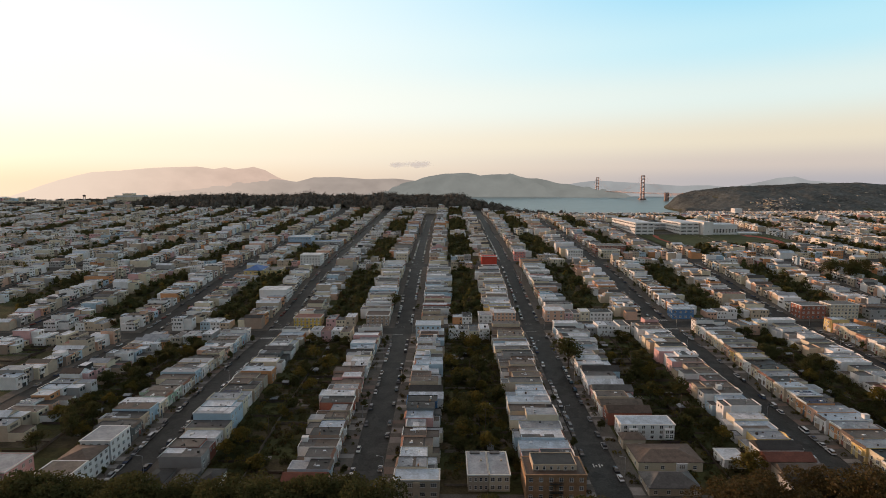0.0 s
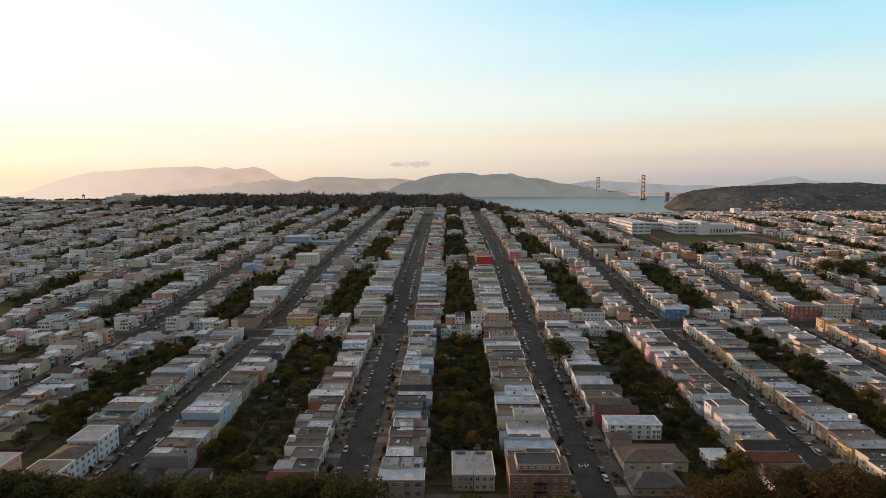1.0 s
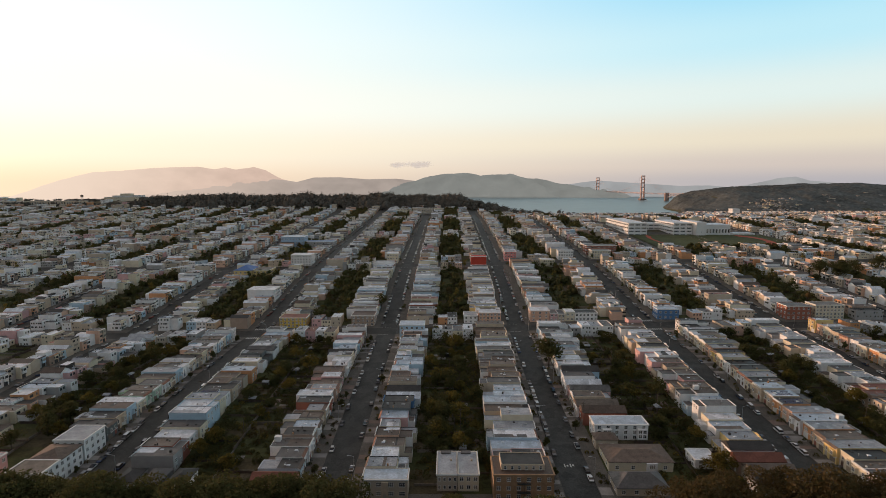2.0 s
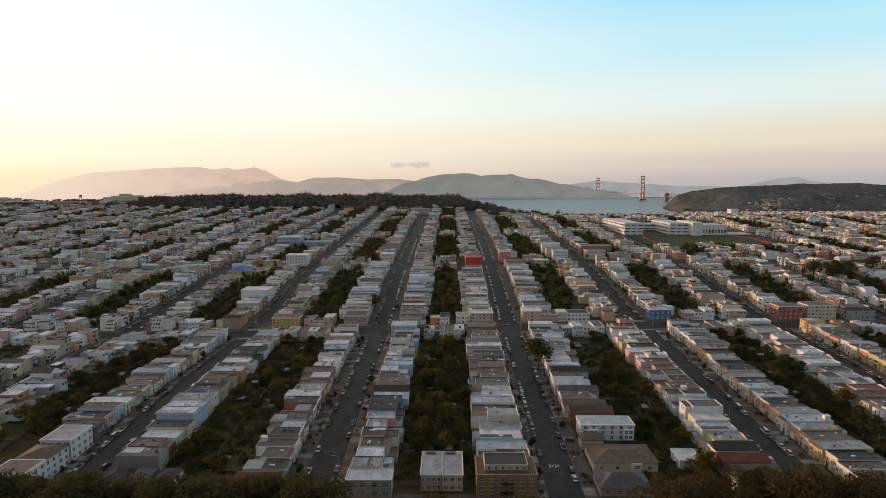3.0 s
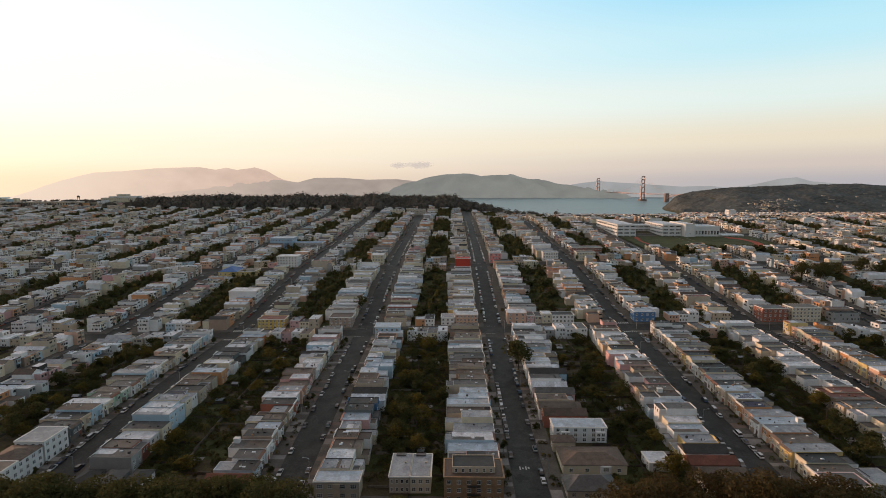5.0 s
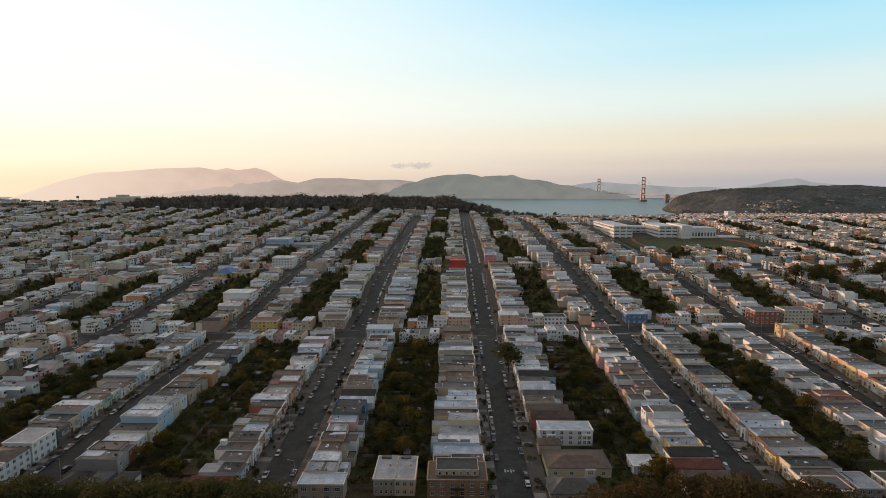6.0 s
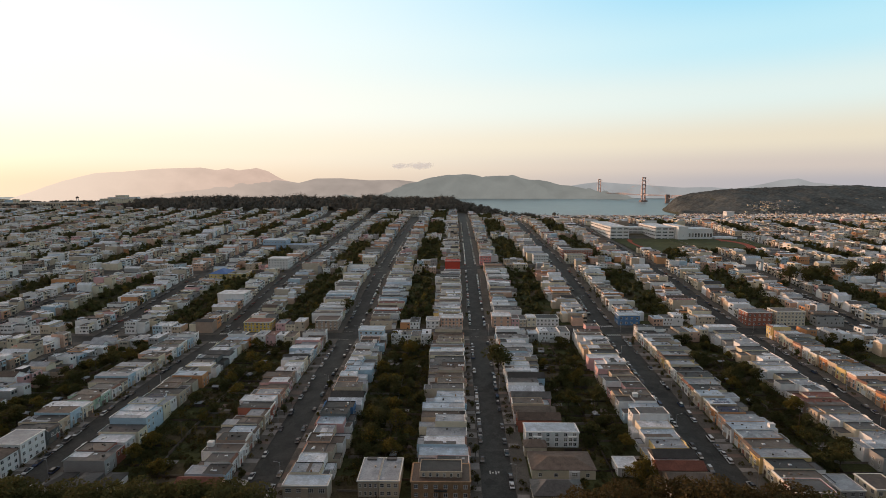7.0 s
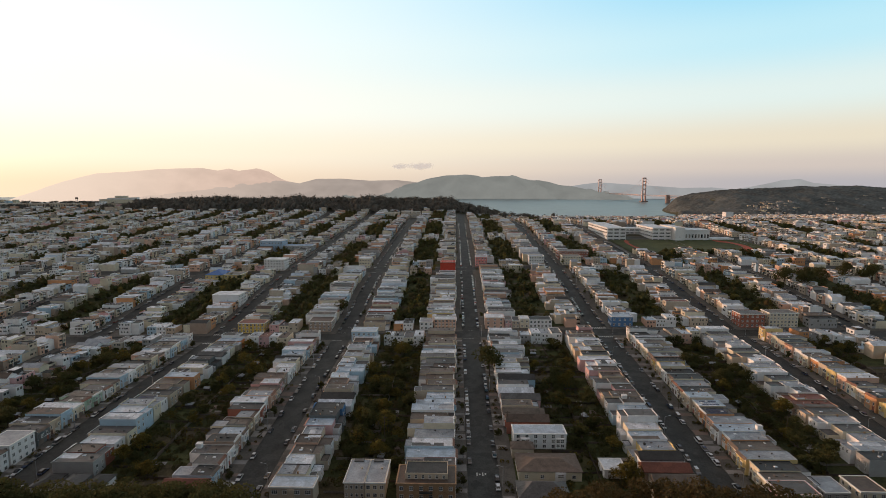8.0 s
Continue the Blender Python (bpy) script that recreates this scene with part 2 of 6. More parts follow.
# ---- ground, water, streets ----
def lay_ground():
    h = Heap()
    xs = [-4800, -3500, -2400, -1600] + [-1300 + 20 * i for i in range(131)] + [1400 + 60 * i for i in range(32)] + [3600, 4800]
    ys = [-1500, -700] + [-300 + 20 * i for i in range(76)] + [1250 + 50 * i for i in range(40)]
    for y in ys:
        for x in xs:
            h.v.append((x, y, gz(x, y) - 0.45))
    w = len(xs)
    for j in range(len(ys) - 1):
        for i in range(w - 1):
            a = j * w + i
            h.f.append((a, a + 1, a + 1 + w, a + w))
            h.m.append(0)
    thing("ground", h, [M_soil], "dry brown and green open ground under the whole district", "ground", "structure", flat=False)
    h = Heap()
    h.quad([(-4800, 1200, -13), (4800, 1200, -13), (4800, 4830, -13), (-4800, 4830, -13)])
    thing("water", h, [M_water], "calm grey-blue water of the bay and strait", "water", "structure")


def strip(h, x0, x1, y0, y1, dz, step=8.0, along="y", mat=0):
    """A sheet that follows the ground."""
    if along == "y":
        n = max(1, round((y1 - y0) / step))
        for i in range(n):
            a, b = y0 + (y1 - y0) * i / n, y0 + (y1 - y0) * (i + 1) / n
            h.quad([(x0, a, gz(x0, a) + dz), (x1, a, gz(x1, a) + dz), (x1, b, gz(x1, b) + dz), (x0, b, gz(x0, b) + dz)], mat)
    else:
        n = max(1, round((x1 - x0) / step))
        for i in range(n):
            a, b = x0 + (x1 - x0) * i / n, x0 + (x1 - x0) * (i + 1) / n
            h.quad([(a, y0, gz(a, y0) + dz), (b, y0, gz(b, y0) + dz), (b, y1, gz(b, y1) + dz), (a, y1, gz(a, y1) + dz)], mat)


def in_view(x, y, margin=60):
    return abs(x - 24) < 0.86 * y + margin


def lay_streets():
    road = Heap()
    for X in AVENUES:
        for y0, y1 in zip(STREETS, STREETS[1:]):
            if in_view(X, y1):
                strip(road, X - KERB - 0.2, X + KERB + 0.2, y0 + KERB, y1 - KERB, 0.0)
    for Y in STREETS:
        w = 0.9 * Y + 150
        strip(road, max(-1150, 24 - w), min(1250, 24 + w), Y - KERB, Y + KERB, 0.0, along="x")
    thing("road", road, [M_asphalt], "worn dark grey asphalt of the street grid", "road", "structure")


def blocks():
    for y0, y1 in zip(STREETS, STREETS[1:]):
        for X0, X1 in zip(AVENUES, AVENUES[1:]):
            if in_view(X0, y1) or in_view(X1, y1):
                yield X0, X1, y0, y1


def lay_blocks():
    pave, yards = Heap(), Heap()
    for X0, X1, Y0, Y1 in blocks():
        a, b, c, d = X0 + KERB, X1 - KERB, Y0 + KERB, Y1 - KERB
        w = HALF - KERB + 2.5
        dz = 0.15
        near = Y0 < 600
        strip(pave, a, a + w, c, d, dz)
        strip(pave, b - w, b, c, d, dz)
        strip(pave, a + w, b - w, c, c + w, dz, along="x")
        strip(pave, a + w, b - w, d - w, d, dz, along="x")
        if near:
            n = round((d - c) / 8.0)
            for x in (a, b):
                for i in range(n):
                    p, q = c + (d - c) * i / n, c + (d - c) * (i + 1) / n
                    pave.quad([(x, p, gz(x, p) - 0.1), (x, q, gz(x, q) - 0.1), (x, q, gz(x, q) + dz), (x, p, gz(x, p) + dz)])
            for y in (c, d):
                pave.quad([(a, y, gz(a, y) - 0.1), (b, y, gz(b, y) - 0.1), (b, y, gz(b, y) + dz), (a, y, gz(a, y) + dz)])
        lots = round((d - c - 2 * w) / 7.6)
        for i in range(lots):
            p, q = c + w + (d - c - 2 * w) * i / lots, c + w + (d - c - 2 * w) * (i + 1) / lots
            mid = (a + b) / 2
            for u, v in ((a + w, mid), (mid, b - w)):
                yards.quad([(u, p, gz(u, p) + 0.1), (v, p, gz(v, p) + 0.1), (v, q, gz(v, q) + 0.1), (u, q, gz(u, q) + 0.1)])
    thing("pavement", pave, [M_concrete], "grey concrete pavements with raised kerbs round every block", "pavement", "structure")
    thing("yard_ground", yards, [M_yard], "dark soil and grass of the back yards", "ground", "structure")


lay_ground()
lay_streets()
lay_blocks()

# ---- houses far off ----
def plain_house(h, x0, x1, y0, y1, hgt, front, rng, corner=False):
    """A flat-roofed house in a joined mesh: walls, roof with parapet, a lower part at the back, roof clutter and window panes set in the walls."""
    xm, ym = (x0 + x1) / 2, (y0 + y1) / 2
    z0 = min(gz(x0, ym), gz(x1, ym), gz(xm, y0), gz(xm, y1)) - 0.5
    zg = gz(xm, ym)
    if front in (0, 1) and rng.random() < 0.85:      # the back is a storey lower
        k = rng.uniform(3, 8.5)
        if front == 0:
            xa, xb, x1 = x1 - k, x1, x1 - k
        else:
            xa, xb, x0 = x0, x0 + k, x0 + k
        zb = zg + hgt - rng.choice((0.5, 0.8, 1.4, 2.4, 3.2))
        ya, yb = (y0, y1 - rng.uniform(0, 3)) if rng.random() < 0.5 else (y0 + rng.uniform(0, 3), y1)
        h.box(xa, xb, ya, yb, z0, zb, 0, floor=False, top=False)
        h.quad([(xa, ya, zb), (xb, ya, zb), (xb, yb, zb), (xa, yb, zb)], 1)
        xe = xb + 0.04 if front == 0 else xa - 0.04
        for f in (0.3, 0.7):
            yc = ya + (yb - ya) * f
            h.quad([(xe, yc - 0.7, zb - 2.3), (xe, yc + 0.7, zb - 2.3), (xe, yc + 0.7, zb - 0.9), (xe, yc - 0.7, zb - 0.9)], 3)
    z1 = zg + hgt
    h.box(x0, x1, y0, y1, z0, z1, 0, floor=False, top=False)
    if front in (0, 1) and rng.random() < 0.16:      # a pitched roof
        zr, ym, n = z1 + rng.uniform(1.4, 2.2), (y0 + y1) / 2, len(h.v)
        h.v += [(x0, y0, z1), (x0, y1, z1), (x0, ym, zr), (x1, y0, z1), (x1, y1, z1), (x1, ym, zr),
                (x0 - 0.4, y0, z1), (x1 + 0.4, y0, z1), (x1 + 0.4, ym, zr), (x0 - 0.4, ym, zr), (x0 - 0.4, y1, z1), (x1 + 0.4, y1, z1)]
        h.f += [(n, n + 1, n + 2), (n + 3, n + 5, n + 4), (n + 6, n + 7, n + 8, n + 9), (n + 9, n + 8, n + 11, n + 10)]
        h.m += [0, 0, 1, 1]
        return
    n = len(h.v)
    t = 0.18
    cap = rng.choice((0, 0, 1, 1, 2, 4, 4))
    lip = rng.choice((0.08, 0.2, 0.35))
    o = [(x0, y0), (x1, y0), (x1, y1), (x0, y1)]
    i_ = [(x0 + t, y0 + t), (x1 - t, y0 + t), (x1 - t, y1 - t), (x0 + t, y1 - t)]
    h.v += [(*a, z1) for a in o] + [(*a, z1) for a in i_] + [(*a, z1 - lip) for a in i_]
    for i in range(4):
        j = (i + 1) % 4
        h.f += [(n + i, n + j, n + 4 + j, n + 4 + i), (n + 4 + i, n + 4 + j, n + 8 + j, n + 8 + i)]
        h.m += [cap, cap]
    h.quad([(*a, z1 - lip) for a in i_], 1)
    if front in (0, 1) and rng.random() < 0.5:       # raised false front
        xf = x0 if front == 0 else x1 - 0.5
        h.box(xf, xf + 0.5, y0, y1, z1, z1 + rng.uniform(0.3, 0.9), rng.choice((0, 2, 4)), floor=False)
    for _ in range(rng.choice((1, 2, 3, 4))):
        u, v = rng.uniform(x0 + 1, x1 - 2.2), rng.uniform(y0 + 0.6, y1 - 1.6)
        s = rng.choice((0.35, 0.5, 0.9, 1.3))
        h.box(u, u + s, v, v + s * 0.8, z1 - lip, z1 + rng.uniform(0.2, 0.9), rng.choice((2, 4, 5, 5)), floor=False)
    if rng.random() < 0.34 and x1 - x0 > 9:          # a raised part of the roof, or a room on it
        k, up = rng.uniform(2.5, 6.5), rng.choice((0.6, 0.9, 1.3, 2.3))
        u, v, e = rng.uniform(x0 + 0.6, x1 - k - 0.6), y0 + rng.uniform(0.4, 2.5), y1 - rng.uniform(0.4, 2.5)
        h.box(u, u + k, v, e, z1 - lip, z1 + up, rng.choice((0, 0, 2, 4)), floor=False, top=False)
        h.quad([(u - 0.15, v - 0.15, z1 + up), (u + k + 0.15, v - 0.15, z1 + up), (u + k + 0.15, e + 0.15, z1 + up), (u - 0.15, e + 0.15, z1 + up)], rng.choice((1, 5, 4)))
    if rng.random() < 0.5:                           # dark strip laid on the roof, standing in for a light well's shade
        u = rng.uniform(x0 + 2, x1 - 6)
        h.box(u, u + rng.uniform(2, 4), y1 - 1.3, y1 - 0.4, z1 - lip - 0.02, z1 - lip + 0.04, 4, floor=False)
    fl = max(2, int(hgt / 3.0))
    if front == 2 or corner:
        for k in range(fl):
            zz = z1 - 1.0 - 2.9 * k
            for f in ((0.2, 0.5, 0.8) if front == 2 else (0.08, 0.22, 0.36, 0.52, 0.68, 0.82, 0.94)):
                if rng.random() < 0.25:
                    continue
                xc = x0 + (x1 - x0) * (f + rng.uniform(-0.06, 0.06))
                h.quad([(xc - 0.5, y0 - 0.04, zz - 1.2), (xc + 0.5, y0 - 0.04, zz - 1.2), (xc + 0.5, y0 - 0.04, zz), (xc - 0.5, y0 - 0.04, zz)], 3)
        if front == 2:
            return
    if y1 < 1180 and rng.random() < 0.75:            # a bay over the garage, with its window and a cornice
        q, wy = rng.choice((0.3, 0.7)), 1.35
        yc, zt, zb = y0 + (y1 - y0) * q, z1 - 0.7, z1 - hgt + 2.8
        xa, xb = (x0 - 0.9, x0) if front == 0 else (x1, x1 + 0.9)
        h.box(xa, xb, yc - wy, yc + wy, zb, zt, 0)
        xf = xa - 0.04 if front == 0 else xb + 0.04
        for zz in ((zt - 0.5, zt - 3.4) if hgt > 8 else (zt - 0.5,)):
            h.quad([(xf, yc - 1.0, zz - 1.4), (xf, yc + 1.0, zz - 1.4), (xf, yc + 1.0, zz), (xf, yc - 1.0, zz)], 3)
            h.quad([((xa + xb) / 2 - 0.3, yc - wy - 0.03, zz - 1.4), ((xa + xb) / 2 + 0.3, yc - wy - 0.03, zz - 1.4), ((xa + xb) / 2 + 0.3, yc - wy - 0.03, zz), ((xa + xb) / 2 - 0.3, yc - wy - 0.03, zz)], 3)
        xc, xd = (x0 - 0.35, x0) if front == 0 else (x1, x1 + 0.35)
        h.box(xc, xd, y0, y1, z1 - 0.35, z1 + 0.05, rng.choice((0, 2, 2, 4)))
        yg = y0 + (y1 - y0) * q
        xg = x0 - 0.05 if front == 0 else x1 + 0.05
        h.quad([(xg, yg - 1.3, z1 - hgt + 0.2), (xg, yg + 1.3, z1 - hgt + 0.2), (xg, yg + 1.3, z1 - hgt + 2.4), (xg, yg - 1.3, z1 - hgt + 2.4)], 4)
    for side in (0, 1):
        x, e = (x0, -0.04) if side == 0 else (x1, 0.04)
        for k in range(fl):
            zz = z1 - 1.0 - 2.9 * k
            style = rng.choice((0, 0, 1, 1, 2, 3))
            for f, wy in (((0.5, 2.1),), ((0.3, 1.15), (0.76, 0.45)), ((0.27, 0.6), (0.7, 0.9)), ((0.62, 1.3),))[style]:
                yc = y0 + (y1 - y0) * (f if (k + side) % 2 or style == 0 else 1 - f)
                h.quad([(x + e, yc - wy, zz - 1.25), (x + e, yc + wy, zz - 1.25), (x + e, yc + wy, zz), (x + e, yc - wy, zz)], 3)


def block_rows(X0, X1, Y0, Y1):
    """The two rows of lots of one block: (front side, front x, y0, y1)."""
    for side, fx in ((0, X0 + HALF), (1, X1 - HALF)):
        a, b = Y0 + HALF, Y1 - HALF
        n = round((b - a) / 7.62)
        for i in range(n):
            yield side, fx, a + (b - a) * i / n, a + (b - a) * (i + 1) / n, i, n


def campus(x, y):
    return 262 < x < 445 and 636 < y < 880


def build_far_houses():
    rng = random.Random(5)
    h = Heap()
    for X0, X1, Y0, Y1 in blocks():
        level = {0: rng.uniform(5.9, 7.4), 1: rng.uniform(5.9, 7.4)}      # most houses of a row are about as high
        for side, fx, a, b, i, n in block_rows(X0, X1, Y0, Y1):
            if is_near(fx, Y0, side) or taken(fx + (8 if side == 0 else -8), (a + b) / 2):
                continue
            d = rng.choice((14, 16, 18, 19, 20, 21, 22, 24))
            hg = level[side] + rng.choice((-0.8, -0.5, -0.2, 0.0, 0.3, 0.6, -0.3, 0.5, -1.4, 1.1, 1.9))
            if i in (0, n - 1):
                d, hg = rng.choice((13, 16, 19, 22)), rng.choice((6.2, 6.8, 7.4, 8.2)) + (1.4 if i else 0)
            if rng.random() < 0.08:
                hg += 2.8
            set_back = rng.choice((0.2, 0.6, 1.2, 2.0, 2.8)) + (1.4 if side == 0 else 0)
            x0, x1 = (fx + set_back, fx + d) if side == 0 else (fx - d, fx - set_back)
            if campus((x0 + x1) / 2, a):
                continue
            if not (in_view(x0, b, 20) or in_view(x1, b, 20)):
                continue
            plain_house(h, x0, x1, a + 0.03, b - 0.03, hg, side, rng, i == 0)
        # the houses between the rows, which face the cross streets
        for fy, s in ((Y0 + HALF, 1), (Y1 - HALF, -1)):
            edge = 22.5 if Y0 < 300 and s == -1 else 25.5
            n = int((X1 - X0 - 2 * HALF - 2 * edge) / 6.6)
            wide = (X1 - X0 - 2 * HALF - 2 * edge) / n
            x = X0 + HALF + edge
            for _ in range(n):
                if not campus(x, fy) and not (fy < 200 and -230 < x < 330) and not taken(x + 4, fy + 6 * s):
                    d = rng.choice((11, 13, 15))
                    y0, y1 = (fy, fy + d) if s == 1 else (fy - d, fy)
                    plain_house(h, x + 0.05, x + wide - 0.05, y0, y1, rng.choice((4.8, 5.6, 6.2, 6.8, 7.4)) + (1.2 if s == -1 else 0), 2, rng)
                x += wide
    # the districts towards the strait, where the grid goes on in the distance
    y = 1190.0
    while y < 1900:
        x = 60.0 if y < 1500 else 250.0
        while x < 0.86 * y + 120:
            if x > 150 and gz(x, y) > -6 and rng.random() < 0.82:
                w, d = rng.uniform(7, 12), rng.uniform(7, 12)
                plain_house(h, x, x + w, y, y + d, rng.uniform(6, 10), rng.choice((0, 1, 2)), rng)
            x += rng.choice((11, 12, 14, 17))
        y += rng.choice((13, 14, 17))
    y = 1186.0
    while y < 1330:                                  # the western rise
        x = -1240.0
        while x < -705 + 0.9 * (1186 - y):
            if rng.random() < 0.72 and not (-1050 < x < -830 and y > 1215) and not (-860 < x < -700 and y > 1285):
                plain_house(h, x, x + rng.uniform(7, 12), y, y + rng.uniform(9, 13), rng.uniform(6, 9), 2, rng)
            x += rng.choice((11, 13, 15, 24))
        y += rng.choice((15, 18, 24))
    thing("distant_houses", h, [M_walls_far, M_roofs_far, M_trim, M_glass_far, roof_mat["d"], roof_mat["s"]], "countless flat-roofed pastel stucco row houses", "houses", "stuff")


# footprints kept free for buildings of their own shape: x0, x1, y0, y1
TAKEN = []


def taken(x, y):
    return any(a <= x <= b and c <= y <= d for a, b, c, d in TAKEN)


def is_near(fx, Y0, side):
    """Rows whose houses are built one by one."""
    return (Y0 < 300 and -150 < fx < 270) or (300 < Y0 < 400 and -50 < fx < 80)

# ---- far hills, strait and bridge ----
def far_hills(name, colour, glow, radius, xs, ys, rough_px, label, seed, depth=350, fade=None):
    """A ridge seen across the water, its haze put into emission: crest heights over tangents of the bearing, falling to
    the water towards the viewer.
    """
    m = bpy.data.materials.new(name)
    m.use_nodes = True
    nt, b = m.node_tree, m.node_tree.nodes["Principled BSDF"]
    geo, nz, rp = nt.nodes.new("ShaderNodeNewGeometry"), nt.nodes.new("ShaderNodeTexNoise"), nt.nodes.new("ShaderNodeMapRange")
    nz.inputs["Scale"].default_value, nz.inputs["Detail"].default_value = 0.006, 6
    rp.inputs["To Min"].default_value, rp.inputs["To Max"].default_value = 0.72, 1.22
    mx = nt.nodes.new("ShaderNodeMix")
    mx.data_type, mx.blend_type = 'RGBA', 'MULTIPLY'
    mx.inputs[0].default_value = 1
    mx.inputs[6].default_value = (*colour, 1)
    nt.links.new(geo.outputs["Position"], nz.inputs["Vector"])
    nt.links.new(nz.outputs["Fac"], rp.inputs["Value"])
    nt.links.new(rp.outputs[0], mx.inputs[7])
    # base nearly black: the hazy daylight look comes from the emitted colour
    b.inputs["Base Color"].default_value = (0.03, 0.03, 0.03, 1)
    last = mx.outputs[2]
    if fade:                         # the western end's emitted colour turns into that of bright haze
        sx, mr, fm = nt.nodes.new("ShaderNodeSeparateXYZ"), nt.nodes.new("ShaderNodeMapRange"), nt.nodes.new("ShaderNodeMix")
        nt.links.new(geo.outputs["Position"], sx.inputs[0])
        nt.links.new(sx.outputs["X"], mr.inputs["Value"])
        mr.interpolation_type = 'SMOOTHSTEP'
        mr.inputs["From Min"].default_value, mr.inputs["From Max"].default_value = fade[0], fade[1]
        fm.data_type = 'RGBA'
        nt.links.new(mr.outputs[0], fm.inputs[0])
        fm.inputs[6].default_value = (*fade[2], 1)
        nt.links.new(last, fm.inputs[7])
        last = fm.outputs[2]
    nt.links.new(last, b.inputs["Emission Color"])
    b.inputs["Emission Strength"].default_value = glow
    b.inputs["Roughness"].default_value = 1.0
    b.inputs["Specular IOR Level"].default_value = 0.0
    h = Heap()
    n, rows = 220, 14
    for j in range(rows + 1):
        s = j / rows
        for i in range(n + 1):
            t = xs[0] + (xs[-1] - xs[0]) * i / n
            crest = float(np.interp(t, xs, ys))
            r = radius - depth * s
            px, py = r * t / math.hypot(1, t) + 0.0, r / math.hypot(1, t)
            wob = noise.fractal(Vector((t * 36, s * 2.5, seed)), 0.8, 2.1, 6)
            top = 110 + crest * radius
            z = -18 + (top + 18) * (1 - s ** 1.2) + wob * rough_px * radius * (0.14 + 2.8 * s * (1 - s))
            h.v.append((px, py, max(z, -18)))
    for j in range(rows):
        for i in range(n):
            a = j * (n + 1) + i
            h.f.append((a, a + 1, a + n + 2, a + n + 1))
            h.m.append(0)
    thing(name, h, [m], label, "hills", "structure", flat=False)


def tan_of(*px):
    return [(p - 791.0) / 946.0 for p in px]


def up_of(*py):
    return [(321.5 - p) / 946.0 for p in py]


# distance haze is put into each ridge's own glowing colour
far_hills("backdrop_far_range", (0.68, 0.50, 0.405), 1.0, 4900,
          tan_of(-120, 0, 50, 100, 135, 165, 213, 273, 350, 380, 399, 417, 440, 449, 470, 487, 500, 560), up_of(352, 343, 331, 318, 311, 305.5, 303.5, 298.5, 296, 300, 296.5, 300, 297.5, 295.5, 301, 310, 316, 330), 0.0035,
          "mountain range on the horizon, glowing in a pale pink haze tone", 1, fade=(-3150, -1500, (0.90, 0.715, 0.575)))
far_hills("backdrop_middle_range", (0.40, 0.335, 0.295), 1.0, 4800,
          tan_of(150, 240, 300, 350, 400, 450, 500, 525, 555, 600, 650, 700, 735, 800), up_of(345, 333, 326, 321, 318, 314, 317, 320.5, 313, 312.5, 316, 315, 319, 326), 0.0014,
          "ridge beyond the strait, glowing in a grey-brown haze tone", 2, fade=(-2700, -900, (0.72, 0.56, 0.46)))
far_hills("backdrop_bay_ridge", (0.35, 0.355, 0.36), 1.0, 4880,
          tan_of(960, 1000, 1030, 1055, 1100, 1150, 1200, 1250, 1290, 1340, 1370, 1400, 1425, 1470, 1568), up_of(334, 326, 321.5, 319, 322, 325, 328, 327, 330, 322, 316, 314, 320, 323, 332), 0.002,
          "hills beyond the bridge, glowing in a pale blue-grey haze tone", 3, depth=60)
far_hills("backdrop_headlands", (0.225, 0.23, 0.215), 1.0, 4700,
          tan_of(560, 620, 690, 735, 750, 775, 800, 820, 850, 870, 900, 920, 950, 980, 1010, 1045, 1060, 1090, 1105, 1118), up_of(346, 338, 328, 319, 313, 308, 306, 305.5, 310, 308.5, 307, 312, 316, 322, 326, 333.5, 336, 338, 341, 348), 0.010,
          "coastal headland hills across the strait, glowing in a hazy dark grey-green", 4)


# orange-red paled towards pink, haze over the strait put into the base colour
M_bridge = material("haze_paled_bridge_paint", (0.62, 0.43, 0.375), rough=0.6, vary=0.1, scale=0.02)
M_pier = material("bridge_concrete", (0.30, 0.22, 0.19), rough=0.9, vary=0.15, scale=0.02)


def bridge_tower(root, x, y, top, base, ax, across):
    """Two stepped legs with struts, as one part."""
    h = Heap()
    hgt = top - base
    for s in (-1, 1):
        for k, (f0, f1, w) in enumerate(((0, 0.32, 1.0), (0.32, 0.53, 0.88), (0.53, 0.72, 0.76), (0.72, 0.88, 0.66), (0.88, 1.0, 0.56))):
            cx, cy = x + across[0] * s * 11, y + across[1] * s * 11
            h.box(cx - 4.4 * w, cx + 4.4 * w, cy - 6 * w, cy + 6 * w, base + hgt * f0, base + hgt * f1)
    for f in (0.33, 0.53, 0.71, 0.86, 0.985):
        zc = base + hgt * f
        h.box(x - 11 * abs(across[0]) - 2, x + 11 * abs(across[0]) + 2, y - 11 * abs(across[1]) - 2, y + 11 * abs(across[1]) + 2, zc - 4.2, zc + 4.2)
    part("tower", h.mesh("tower", [M_bridge]), root)
    h = Heap()
    h.box(x - 22, x + 22, y - 22, y + 22, -16, base + 9)
    part("tower_pier", h.mesh("tower_pier", [M_pier]), root, label="concrete tower pier in the water")


